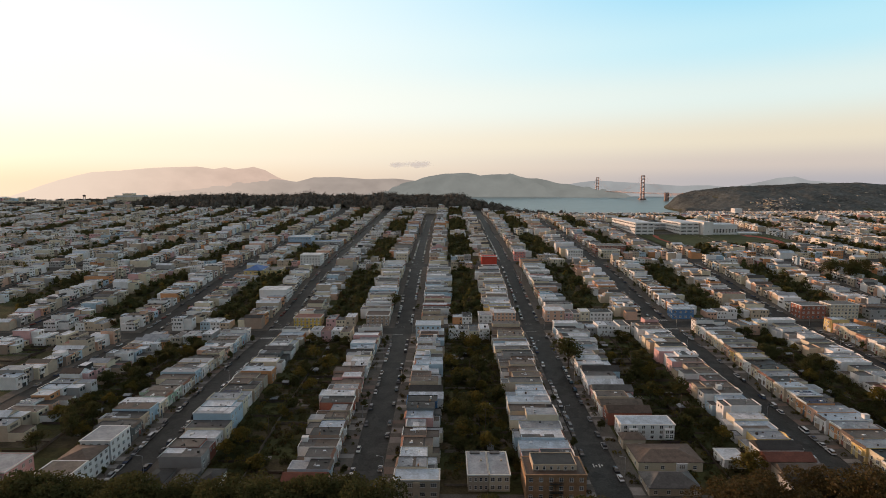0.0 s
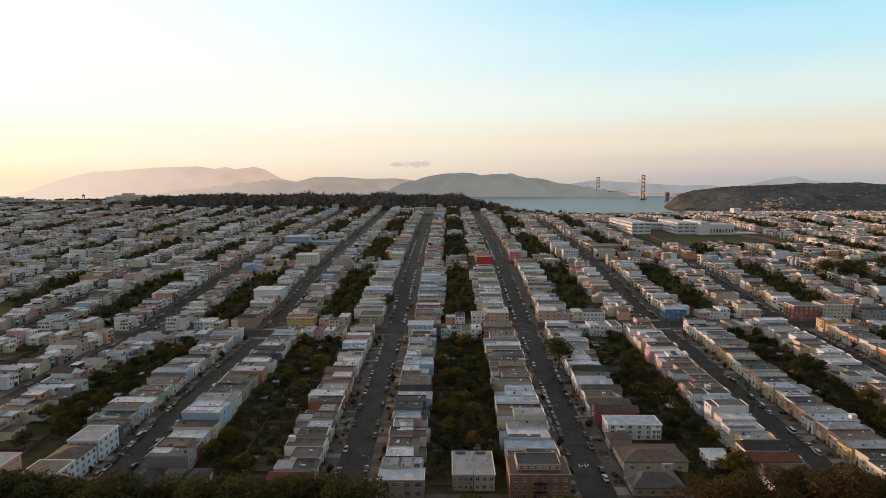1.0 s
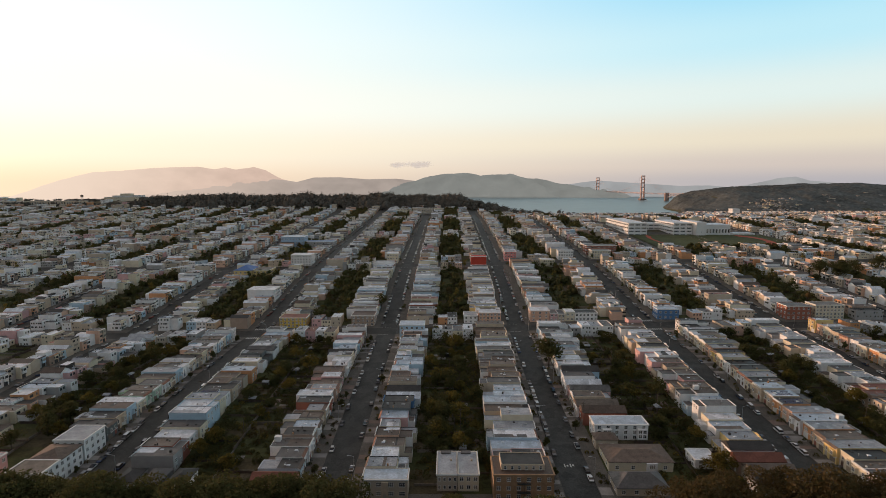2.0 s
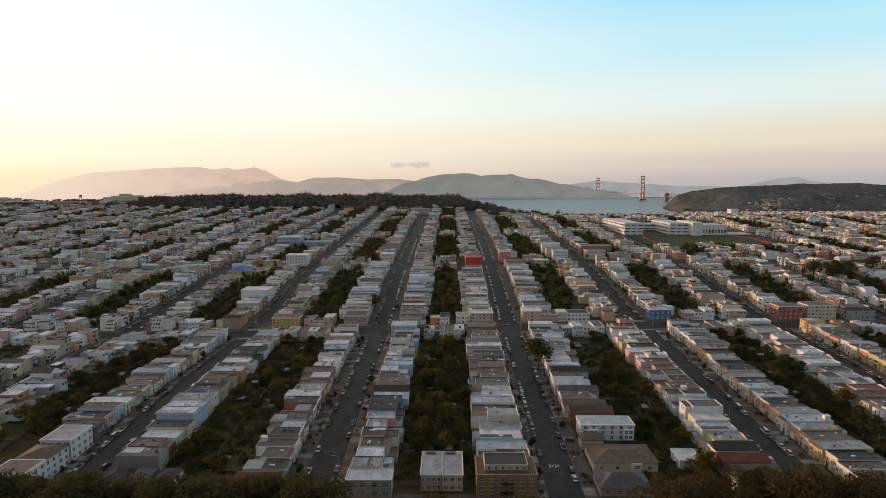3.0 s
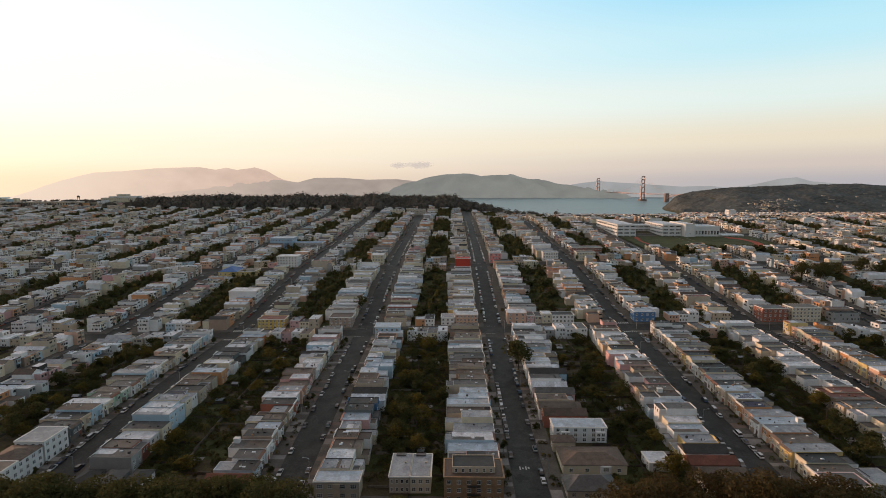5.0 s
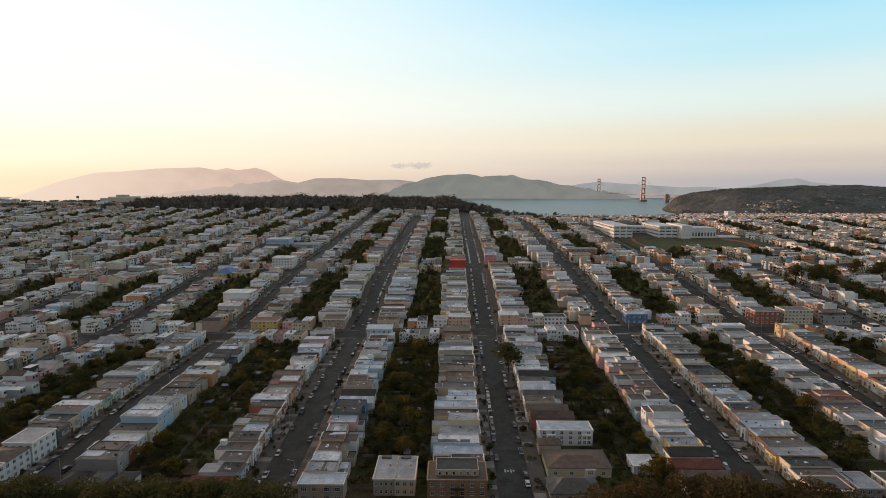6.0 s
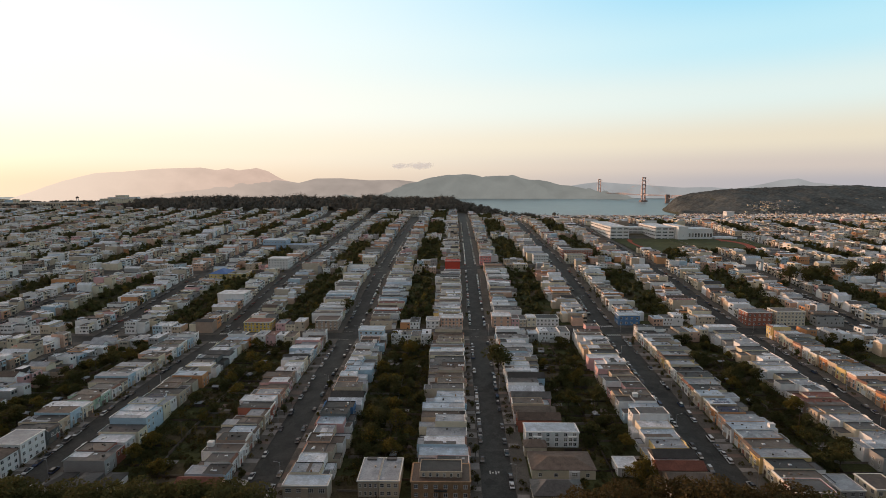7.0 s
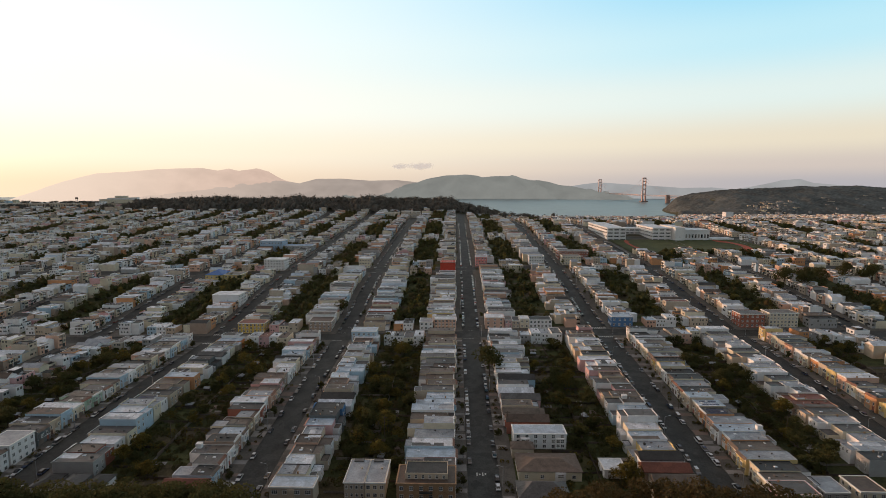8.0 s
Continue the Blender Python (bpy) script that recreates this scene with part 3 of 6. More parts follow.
def suspension_bridge():
    root = tagged(new("suspension_bridge"), "orange-red steel suspension bridge over the strait", "bridge")
    S, Nn = Vector((1343.6, 3700.0)), Vector((1273.0, 4560.0))
    ax = (S - Nn).normalized()
    across = (0.98, 0.2)
    top, base, deck = 152.0, -13.0, 36.0
    for p in (S, Nn):
        bridge_tower(root, p.x, p.y, top if p is S else 146.5, base, ax, across)
    south_end, arch_end = S + ax * 230 + Vector((55, 0)), S + ax * 330 + Vector((120, 0))
    deck_path = [Nn - ax * 90, Nn, S, south_end, arch_end + Vector((130, -120))]
    h = Heap()
    for a, b in zip(deck_path, deck_path[1:]):
        n = max(2, int((b - a).length / 20))
        for i in range(n):
            p, q = a.lerp(b, i / n), a.lerp(b, (i + 1) / n)
            for lo, hi, w in ((deck - 1.0, deck + 1.2, 10.0), (deck - 6.5, deck - 5.4, 9.0)):
                h.quad([(p.x - w, p.y, lo), (q.x - w, q.y, lo), (q.x - w, q.y, hi), (p.x - w, p.y, hi)])
                h.quad([(p.x + w, p.y, lo), (q.x + w, q.y, lo), (q.x + w, q.y, hi), (p.x + w, p.y, hi)])
                h.quad([(p.x - w, p.y, hi), (p.x + w, p.y, hi), (q.x + w, q.y, hi), (q.x - w, q.y, hi)])
            for w in (-9.6, 9.6):       # truss posts and diagonals
                h.box(p.x + w - 0.7, p.x + w + 0.7, p.y - 0.7, p.y + 0.7, deck - 6, deck)
    part("deck_truss", h.mesh("deck_truss", [M_bridge]), root)
    for w in (-11.0, 11.0):
        h = Heap()

        def cable(a, b, za, zb, sag):
            n = 26
            pts = []
            for i in range(n + 1):
                f = i / n
                p = a.lerp(b, f)
                z = za + (zb - za) * f - sag * 4 * f * (1 - f)
                pts.append((p.x + w * 0.98, p.y, z))
            r = 0.25
            for p, q in zip(pts, pts[1:]):
                for dx, dz in ((r, r), (-r, r), (r, -r)):
                    h.quad([(p[0] - dx, p[1], p[2] - dz), (q[0] - dx, q[1], q[2] - dz), (q[0] + dx, q[1], q[2] + dz), (p[0] + dx, p[1], p[2] + dz)])
            return pts
        span = cable(Nn, S, 145.5, 151, 108)
        for p in span[1:-1]:
            h.box(p[0] - 0.12, p[0] + 0.12, p[1] - 0.12, p[1] + 0.12, deck, p[2])
        cable(S, south_end, 151, deck + 6, 12)
        cable(Nn - ax * 120, Nn, deck + 10, 147, 8)
        part("main_cable", h.mesh("main_cable", [M_bridge]), root, label="steel main cable with hangers")
    for p in (south_end, arch_end):
        h = Heap()
        h.box(p.x - 12, p.x + 12, p.y - 9, p.y + 9, -16, deck + 5)
        part("pylon", h.mesh("pylon", [M_pier]), root, label="concrete pylon beside the shore")
    h = Heap()
    n = 14
    for w in (-9, 9):
        for i in range(n):
            f, g = i / n, (i + 1) / n
            p, q = south_end.lerp(arch_end, f), south_end.lerp(arch_end, g)
            za, zb = deck - 7 - 32 * (2 * f - 1) ** 2, deck - 7 - 32 * (2 * g - 1) ** 2
            h.quad([(p.x + w, p.y, za - 3), (q.x + w, q.y, zb - 3), (q.x + w, q.y, zb), (p.x + w, p.y, za)])
            h.box(p.x + w - 0.6, p.x + w + 0.6, p.y - 0.6, p.y + 0.6, za, deck - 5)
    part("steel_arch", h.mesh("steel_arch", [M_bridge]), root)


suspension_bridge()


# ---- woods on the hills ----
def sprays(h, rng, blobs, leaves, size, mat=0):
    """Many small leaf sprays gathered round the ends of limbs."""
    if leaves < 1:
        return
    g = np.random.default_rng(rng.randrange(1 << 30))
    blob = np.array(blobs, dtype=float)[g.integers(0, len(blobs), leaves)]
    u, t = g.uniform(-1, 1, leaves), g.uniform(0, 2 * math.pi, leaves)
    k, q = np.sqrt(g.uniform(0.4, 1.06, leaves)), np.sqrt(1 - u * u)
    p = blob[:, :3] + np.stack([blob[:, 3] * k * q * np.cos(t), blob[:, 3] * k * q * np.sin(t), blob[:, 4] * k * u], 1)
    along = g.normal(size=(leaves, 3)) * (1, 1, 0.5)
    along /= np.linalg.norm(along, axis=1, keepdims=True)
    side = np.cross(along, g.normal(size=(leaves, 3)))
    side /= np.linalg.norm(side, axis=1, keepdims=True)
    along *= size * g.uniform(0.6, 1.3, (leaves, 1))
    side *= size * g.uniform(0.4, 0.9, (leaves, 1))
    n = len(h.v)
    h.v += np.stack([p - along, p - side, p + along, p + side], 1).reshape(-1, 3).tolist()
    h.f += [(n + 4 * i, n + 4 * i + 1, n + 4 * i + 2, n + 4 * i + 3) for i in range(leaves)]
    h.m += [mat] * leaves


def rounded(h, x, y, z, rx, rz, rng, mat=0, seg=8, ring=5):
    """A lumpy, rounded leaf mass in a joined mesh."""
    n = len(h.v)
    ph, lean = rng.uniform(0, 6), rng.uniform(-0.2, 0.2)
    h.v.append((x + lean * rx, y, z + rz))
    for j in range(1, ring):
        t = math.pi * 0.8 * j / ring
        for i in range(seg):
            a = 2 * math.pi * i / seg + ph + j * 0.4
            k = rng.uniform(0.8, 1.14)
            h.v.append((x + rx * k * math.sin(t) * math.cos(a), y + rx * k * math.sin(t) * math.sin(a), z + rz * k * math.cos(t)))
    for i in range(seg):
        j = (i + 1) % seg
        h.f.append((n, n + 1 + i, n + 1 + j))
        h.m.append(mat)
        for r in range(ring - 2):
            a = n + 1 + r * seg
            h.f.append((a + i, a + seg + i, a + seg + j, a + j))
            h.m.append(mat)


def far_tree(h, x, y, z, top, wide, rng, mat=0, masses=4):
    """A tree far off: a trunk and rounded leaf masses at several levels."""
    h.tube(x, y, z - 1.5, z + top * 0.5, 0.45, 0.2, 4, mat)
    rounded(h, x, y, z + top * 0.42, wide * 0.66, top * 0.36, rng, mat, 7, 5)
    tufts = [(x, y, z + top * 0.6, wide * 0.8, top * 0.42)]
    for _ in range(masses):
        a, d = rng.uniform(0, 6.28), wide * rng.uniform(0.25, 0.8)
        tufts.append((x + d * math.cos(a), y + d * math.sin(a), z + top * rng.uniform(0.35, 0.9), wide * rng.uniform(0.3, 0.55), top * rng.uniform(0.1, 0.2)))
    sprays(h, rng, tufts, 72, 0.8, mat)


def build_woods():
    rng = random.Random(9)
    h = Heap()
    for _ in range(3500):                        # the wooded park on the hill ahead
        y = rng.uniform(1150, 1400)
        x = rng.uniform(-735, 235)
        edge = 1163 + 26 * math.sin(x * 0.013) + (60 if x < -560 else 0)
        if y < edge or (x > 60 and y > 1200 + (235 - x)):
            continue
        s = rng.choice((0.6, 0.75, 0.9, 1.0, 1.1, 1.25, 1.5)) * (1 + 0.25 * math.sin(x * 0.05) * math.sin(x * 0.017 + 1))
        s *= smooth(-760, -640, x) * 0.45 + 0.55
        if y < edge + 25:
            s *= 0.75
        far_tree(h, x, y, gz(x, y), rng.uniform(11, 14.5) * s, rng.uniform(4.4, 7.4) * s, rng)
    for _ in range(620):                         # groups of trees on the western rise
        x, y = rng.uniform(-1250, -690), rng.uniform(1185, 1400)
        if math.sin(x * 0.021 + 1.0) + math.sin(y * 0.033) + rng.uniform(-1, 1) < 0.15:
            continue
        s = rng.uniform(0.5, 1.0)
        far_tree(h, x, y, gz(x, y) - 1.0, 7 * s, rng.uniform(6, 9) * s, rng, masses=3)
    for cx, n in ((-989, 16), (-965, 6), (-901, 7), (-833, 6), (-762, 9), (-1040, 8)):      # dark groups before the hall
        for _ in range(n):
            x, y = cx + rng.gauss(0, 13), 1216 + rng.uniform(-9, 8)
            far_tree(h, x, y, gz(x, y), rng.uniform(8, 13), rng.uniform(5, 7), rng)
    for x, y, k in ((330, 1690, 1.0), (362, 1700, 1.5), (372, 1694, 1.0), (290, 1640, 1.1), (420, 1720, 0.9), (505, 1750, 1.0), (235, 1500, 1.2), (262, 1560, 1.0)):
        far_tree(h, x, y, gz(x, y), 16 * k, 6.5 * k, rng)
    thing("distant_woods", h, [M_woods], "dark evergreen woods on the hill park", "woods", "stuff", flat=False)
    h = Heap()                                   # the wooded hill by the strait: one uneven canopy
    nx, ny, st = 210, 112, 8.8
    for j in range(ny):
        for i in range(nx):
            x, y = 860 + i * st, 1640 + j * st
            x, y = x + rng.uniform(-4, 4), y + rng.uniform(-4, 4)
            big = noise.fractal(Vector((x * 0.012, y * 0.012, 3.0)), 1.0, 2.0, 4)
            g = gz(x, y)
            up = 3.0 + 5.0 * big + rng.uniform(0, 4.5) * (1.0 if big > -0.25 else 0.25) if g > -6 else -6.0
            h.v.append((x, y, g + up))
    for j in range(ny - 1):
        for i in range(nx - 1):
            a = j * nx + i
            h.f.append((a, a + 1, a + nx + 1, a + nx))
            h.m.append(0)
    thing("hill_woods", h, [M_hill_woods], "woods on the hill beside the strait, haze put into their grey-green colour", "woods", "stuff", flat=False)
    h = Heap()
    for _ in range(150):                        # houses scattered among those woods
        t, y = rng.uniform(0.572, 0.66) if rng.random() < 0.85 else rng.uniform(0.5, 0.82), rng.uniform(1880, 2110)
        x = t * y
        z = gz(x, y)
        w, d, up = rng.uniform(4, 13), rng.uniform(5, 9), rng.uniform(6.0, 9.5)
        m = rng.choice((0, 3, 3, 4, 4, 2))
        h.box(x, x + w, y, y + d, z - 3, z + up, m, top=False)
        h.quad([(x - 0.5, y - 0.5, z + up - 0.1), (x + w + 0.5, y - 0.5, z + up - 0.1), (x + w + 0.5, y + d, z + up + 1.8), (x - 0.5, y + d, z + up + 1.8)], 1)
    for t, y, w, up in ((0.700, 2130, 20, 8), (0.712, 2080, 24, 7), (0.775, 2150, 15, 8), (0.745, 2060, 18, 7)):      # larger pale blocks on the slope
        x = t * y
        h.box(x, x + w, y, y + 12, gz(x, y) - 4, gz(x, y) + up, 0)
    thing("hillside_houses", h, [wall_mat["B"], roof_mat["g"], wall_mat["C"], wall_mat["G"], wall_mat["T"]], "pale houses scattered among the hillside woods", "houses", "stuff")


build_woods()


def small_cloud(cx, cz, w, hgt, seed):
    """A thin, soft-edged evening cloud low over the far hills."""
    m = bpy.data.materials.new("thin_cloud")
    m.use_nodes = True
    nt, b = m.node_tree, m.node_tree.nodes["Principled BSDF"]
    N, L = nt.nodes.new, nt.links.new
    tcn, mp, gr, nz = N("ShaderNodeTexCoord"), N("ShaderNodeMapping"), N("ShaderNodeTexGradient"), N("ShaderNodeTexNoise")
    mp.vector_type = 'POINT'
    mp.inputs["Scale"].default_value = (1 / w, 0.0, 1 / hgt)
    gr.gradient_type = 'SPHERICAL'
    nz.inputs["Scale"].default_value, nz.inputs["Detail"].default_value = 0.022, 5
    L(tcn.outputs["Object"], mp.inputs["Vector"])
    L(mp.outputs[0], gr.inputs["Vector"])
    L(tcn.outputs["Object"], nz.inputs["Vector"])
    sub = N("ShaderNodeMath")
    sub.operation = 'ADD'
    L(gr.outputs["Fac"], sub.inputs[0])
    L(nz.outputs["Fac"], sub.inputs[1])
    mr = N("ShaderNodeMapRange")
    mr.interpolation_type = 'SMOOTHSTEP'
    mr.inputs["From Min"].default_value, mr.inputs["From Max"].default_value, mr.inputs["To Max"].default_value = 0.58, 1.25, 0.62
    L(sub.outputs[0], mr.inputs["Value"])
    edge = N("ShaderNodeMath")
    edge.operation = 'MULTIPLY'
    soft_edge = N("ShaderNodeMapRange")
    soft_edge.inputs["From Max"].default_value = 0.3
    L(gr.outputs["Fac"], soft_edge.inputs["Value"])
    L(mr.outputs[0], edge.inputs[0])
    L(soft_edge.outputs[0], edge.inputs[1])
    L(edge.outputs[0], b.inputs["Alpha"])
    b.inputs["Base Color"].default_value = (0.4, 0.37, 0.37, 1)
    # the cloud glows itself: emission stands in for evening light on it
    b.inputs["Emission Color"].default_value = (0.55, 0.47, 0.45, 1)
    b.inputs["Emission Strength"].default_value = 0.8
    h = Heap()
    n, rng = 12, random.Random(seed)
    for i in range(n + 1):
        for j in range(5):
            u, v = 2 * i / n - 1, j / 2 - 1
            h.v.append((u * w, rng.uniform(0, 12), v * hgt))
    for i in range(n):
        for j in range(4):
            k = i * 5 + j
            h.f.append((k, k + 5, k + 6, k + 1))
            h.m.append(0)
    ob = thing("backdrop_cloud", h, [m], "small thin grey evening cloud over the hills", "cloud", "structure", flat=False)
    ob.matrix_basis = pose(cx, 4850, cz)


small_cloud(-448, 268, 105, 34, 3)
small_cloud(-258, 270, 165, 42, 5)

# ---- parts shared by the near houses ----
def relief(name, ys, zs, deep, mats, pick):
    """One connected panel that looks to -x: cells between the lines, each at its own depth, joined by reveals."""
    p = Heap()
    seen = {}

    def vert(x, i, j):
        k = (round(x, 4), i, j)
        if k not in seen:
            seen[k] = len(p.v)
            p.v.append((x, ys[i], zs[j]))
        return seen[k]
    nu, nv = len(ys) - 1, len(zs) - 1
    d = lambda i, j: deep(i, j) if 0 <= i < nu and 0 <= j < nv else 0.02
    for i in range(nu):
        for j in range(nv):
            x = d(i, j)
            p.f.append((vert(x, i + 1, j), vert(x, i, j), vert(x, i, j + 1), vert(x, i + 1, j + 1)))
            p.m.append(pick(i, j))
    for i in range(nu + 1):
        for j in range(nv):
            a, b = d(i - 1, j), d(i, j)
            if a != b:
                p.f.append((vert(a, i, j), vert(b, i, j), vert(b, i, j + 1), vert(a, i, j + 1)))
                p.m.append(0)
    for i in range(nu):
        for j in range(nv + 1):
            a, b = d(i, j - 1), d(i, j)
            if a != b:
                p.f.append((vert(a, i, j), vert(b, i, j), vert(b, i + 1, j), vert(a, i + 1, j)))
                p.m.append(0)
    return p.mesh(name, mats)


def window_mesh(w, h, cols):
    """Frame with mullions proud of the wall, recessed panes and a deeper sill."""
    t = 0.1
    ys = [-w / 2]
    for i in range(cols):
        c = -w / 2 + (w - t) * i / cols
        ys += [c + t, -w / 2 + (w - t) * (i + 1) / cols]
    ys.append(w / 2)
    zs = [-0.1, t, h * 0.52, h * 0.52 + 0.07, h - t, h]
    pane = lambda i, j: i % 2 == 1 and j in (1, 3)
    return relief("window", ys, zs, lambda i, j: -0.015 if pane(i, j) else (-0.12 if j == 0 else -0.07), [M_trim, M_glass], lambda i, j: 1 if pane(i, j) else 0)


WIN_BAND, WIN_TALL = window_mesh(6.6, 1.9, 5), window_mesh(2.6, 5.2, 2)
WIN_S, WIN_M, WIN_L = window_mesh(1.0, 1.45, 1), window_mesh(1.5, 1.55, 2), window_mesh(2.3, 1.6, 3)
M_garage = material("painted_garage_door", (0, 0, 0), rough=0.6, vary=0.1, ramp=[(0.62, 0.60, 0.55), (0.35, 0.27, 0.2), (0.5, 0.45, 0.38), (0.2, 0.16, 0.13), (0.66, 0.66, 0.64)])
M_door = material("painted_front_door", (0, 0, 0), rough=0.5, vary=0.1, ramp=[(0.12, 0.07, 0.05), (0.3, 0.1, 0.07), (0.1, 0.14, 0.18), (0.4, 0.36, 0.3)])
M_metal = material("galvanised_metal", (0.45, 0.46, 0.47), rough=0.45, metal=0.7, vary=0.15)
M_skylight = material("skylight_dome", (0.78, 0.82, 0.86), rough=0.25, vary=0.05, bump=0)
M_shingle = material("brown_shingles", (0.17, 0.13, 0.105), rough=0.9, vary=0.3, scale=0.5, fine=4.0)
M_terra = material("terracotta_tiles", (0.26, 0.14, 0.10), rough=0.85, vary=0.3, scale=0.5, fine=4.0)
M_brick = material("brown_brick", (0.40, 0.25, 0.145), rough=0.9, vary=0.25, scale=0.5, fine=5.0)
M_solar = material("solar_panel", (0.03, 0.04, 0.09), rough=0.2, vary=0.1, bump=0, spec=0.6)


def garage_mesh():
    zs = [0, 0.08, 0.56, 0.64, 1.12, 1.2, 1.68, 1.76, 2.24, 2.45]
    return relief("garage_door", [-1.5, -1.38, 1.38, 1.5], zs, lambda i, j: -0.09 if i != 1 or j == 8 else (-0.05 if j % 2 else -0.03), [M_garage], lambda i, j: 0)


def door_mesh():
    return relief("front_door", [-0.62, -0.5, -0.33, 0.33, 0.5, 0.62], [0, 0.2, 0.95, 1.15, 1.9, 2.1, 2.3],
                  lambda i, j: -0.1 if i in (0, 4) or j == 5 else (-0.03 if i == 2 and j in (1, 3) else -0.06), [M_door], lambda i, j: 0)


def steps_mesh():
    p = Heap()
    for k in range(4):
        p.box(-0.35 * (4 - k), 0.0, -0.7, 0.7, -0.6 if k == 0 else 0.17 * k, 0.17 * (k + 1))
    return p.mesh("steps", [M_concrete])


def vent_mesh():
    p = Heap()
    p.tube(0, 0, -0.1, 0.55, 0.09, 0.09, 8)
    p.tube(0, 0, 0.55, 0.75, 0.2, 0.12, 8)
    return p.mesh("roof_vent", [M_metal])


def skylight_mesh():
    p = Heap()
    p.box(-0.65, 0.65, -0.45, 0.45, -0.05, 0.2, floor=False)
    n = len(p.v)
    p.v += [(-0.55, -0.35, 0.2), (0.55, -0.35, 0.2), (0.55, 0.35, 0.2), (-0.55, 0.35, 0.2), (0, 0, 0.42)]
    for a, b in ((0, 1), (1, 2), (2, 3), (3, 0)):
        p.f.append((n + a, n + b, n + 4))
        p.m.append(0)
    return p.mesh("skylight", [M_skylight])


def chimney_mesh():
    p = Heap()
    p.box(-0.28, 0.28, -0.24, 0.24, -0.3, 0.85, floor=False)
    p.box(-0.34, 0.34, -0.3, 0.3, 0.85, 0.94)
    p.tube(0, 0, 0.94, 1.25, 0.11, 0.1, 8)
    return p.mesh("chimney", [M_brick])


def hatch_mesh():
    p = Heap()
    p.box(-1.2, 1.2, -1.0, 1.0, -0.1, 2.0, floor=False)
    p.box(-1.3, 1.3, -1.1, 1.1, 2.0, 2.15)
    return p.mesh("stair_hut", [wall_mat["W"]])


GARAGE, DOOR, STEPS, VENT, SKYLIGHT, CHIMNEY, HATCH = garage_mesh(), door_mesh(), steps_mesh(), vent_mesh(), skylight_mesh(), chimney_mesh(), hatch_mesh()
ROOF_WORD = {"w": "white-coated", "s": "silver-grey", "g": "grey", "d": "dark tar", "b": "brown", "r": "red-brown", "l": "pale blue-grey", "n": "tan gravel"}
WALL_WORD = {"W": "white", "C": "cream", "B": "beige", "T": "tan", "P": "peach", "K": "pink", "Y": "yellow", "L": "pale blue", "M": "mint green",
             "G": "grey", "D": "dark grey", "R": "brick-red", "O": "orange", "U": "deep blue", "A": "brown"}


def turned(face):
    """A wall piece that looks to -x, turned to look west, south, east or north."""
    return {"w": 0, "s": 90, "e": 180, "n": 270}[face]


def hip_roof(w0, w1, d0, d1, z, rise, over=0.4, gable=False):
    p = Heap()
    x0, x1, y0, y1 = w0 - over, w1 + over, d0 - over, d1 + over
    if x1 - x0 > y1 - y0:
        c, k = (y0 + y1) / 2, 0 if gable else (y1 - y0) / 2
        r0, r1 = (x0 + k, c, z + rise), (x1 - k, c, z + rise)
        p.quad([(x0, y0, z), (x1, y0, z), r1, r0])
        p.quad([(x1, y1, z), (x0, y1, z), r0, r1])
        p.quad([(x0, y1, z), (x0, y0, z), r0])
        p.quad([(x1, y0, z), (x1, y1, z), r1])
    else:
        c, k = (x0 + x1) / 2, 0 if gable else (x1 - x0) / 2
        r0, r1 = (c, y0 + k, z + rise), (c, y1 - k, z + rise)
        p.quad([(x0, y1, z), (x0, y0, z), r0, r1])
        p.quad([(x1, y0, z), (x1, y1, z), r1, r0])
        p.quad([(x0, y0, z), (x1, y0, z), r0])
        p.quad([(x1, y1, z), (x0, y1, z), r1])
    p.box(x0, x1, y0, y1, z - 0.2, z - 0.01)
    return p


def shell(x0, x1, y0, y1, z0, z1, t=0.25, lip=0.4):
    """Walls with a parapet; the roof lies between."""
    p = Heap()
    p.box(x0, x1, y0, y1, z0, z1, floor=False, top=False)
    n = len(p.v)
    o = [(x0, y0), (x1, y0), (x1, y1), (x0, y1)]
    i = [(x0 + t, y0 + t), (x1 - t, y0 + t), (x1 - t, y1 - t), (x0 + t, y1 - t)]
    p.v += [(*a, z1) for a in o] + [(*a, z1) for a in i] + [(*a, z1 - lip) for a in i]
    for a in range(4):
        b = (a + 1) % 4
        p.f += [(n + a, n + b, n + 4 + b, n + 4 + a), (n + 4 + a, n + 4 + b, n + 8 + b, n + 8 + a)]
        p.m += [1, 1]
    return p


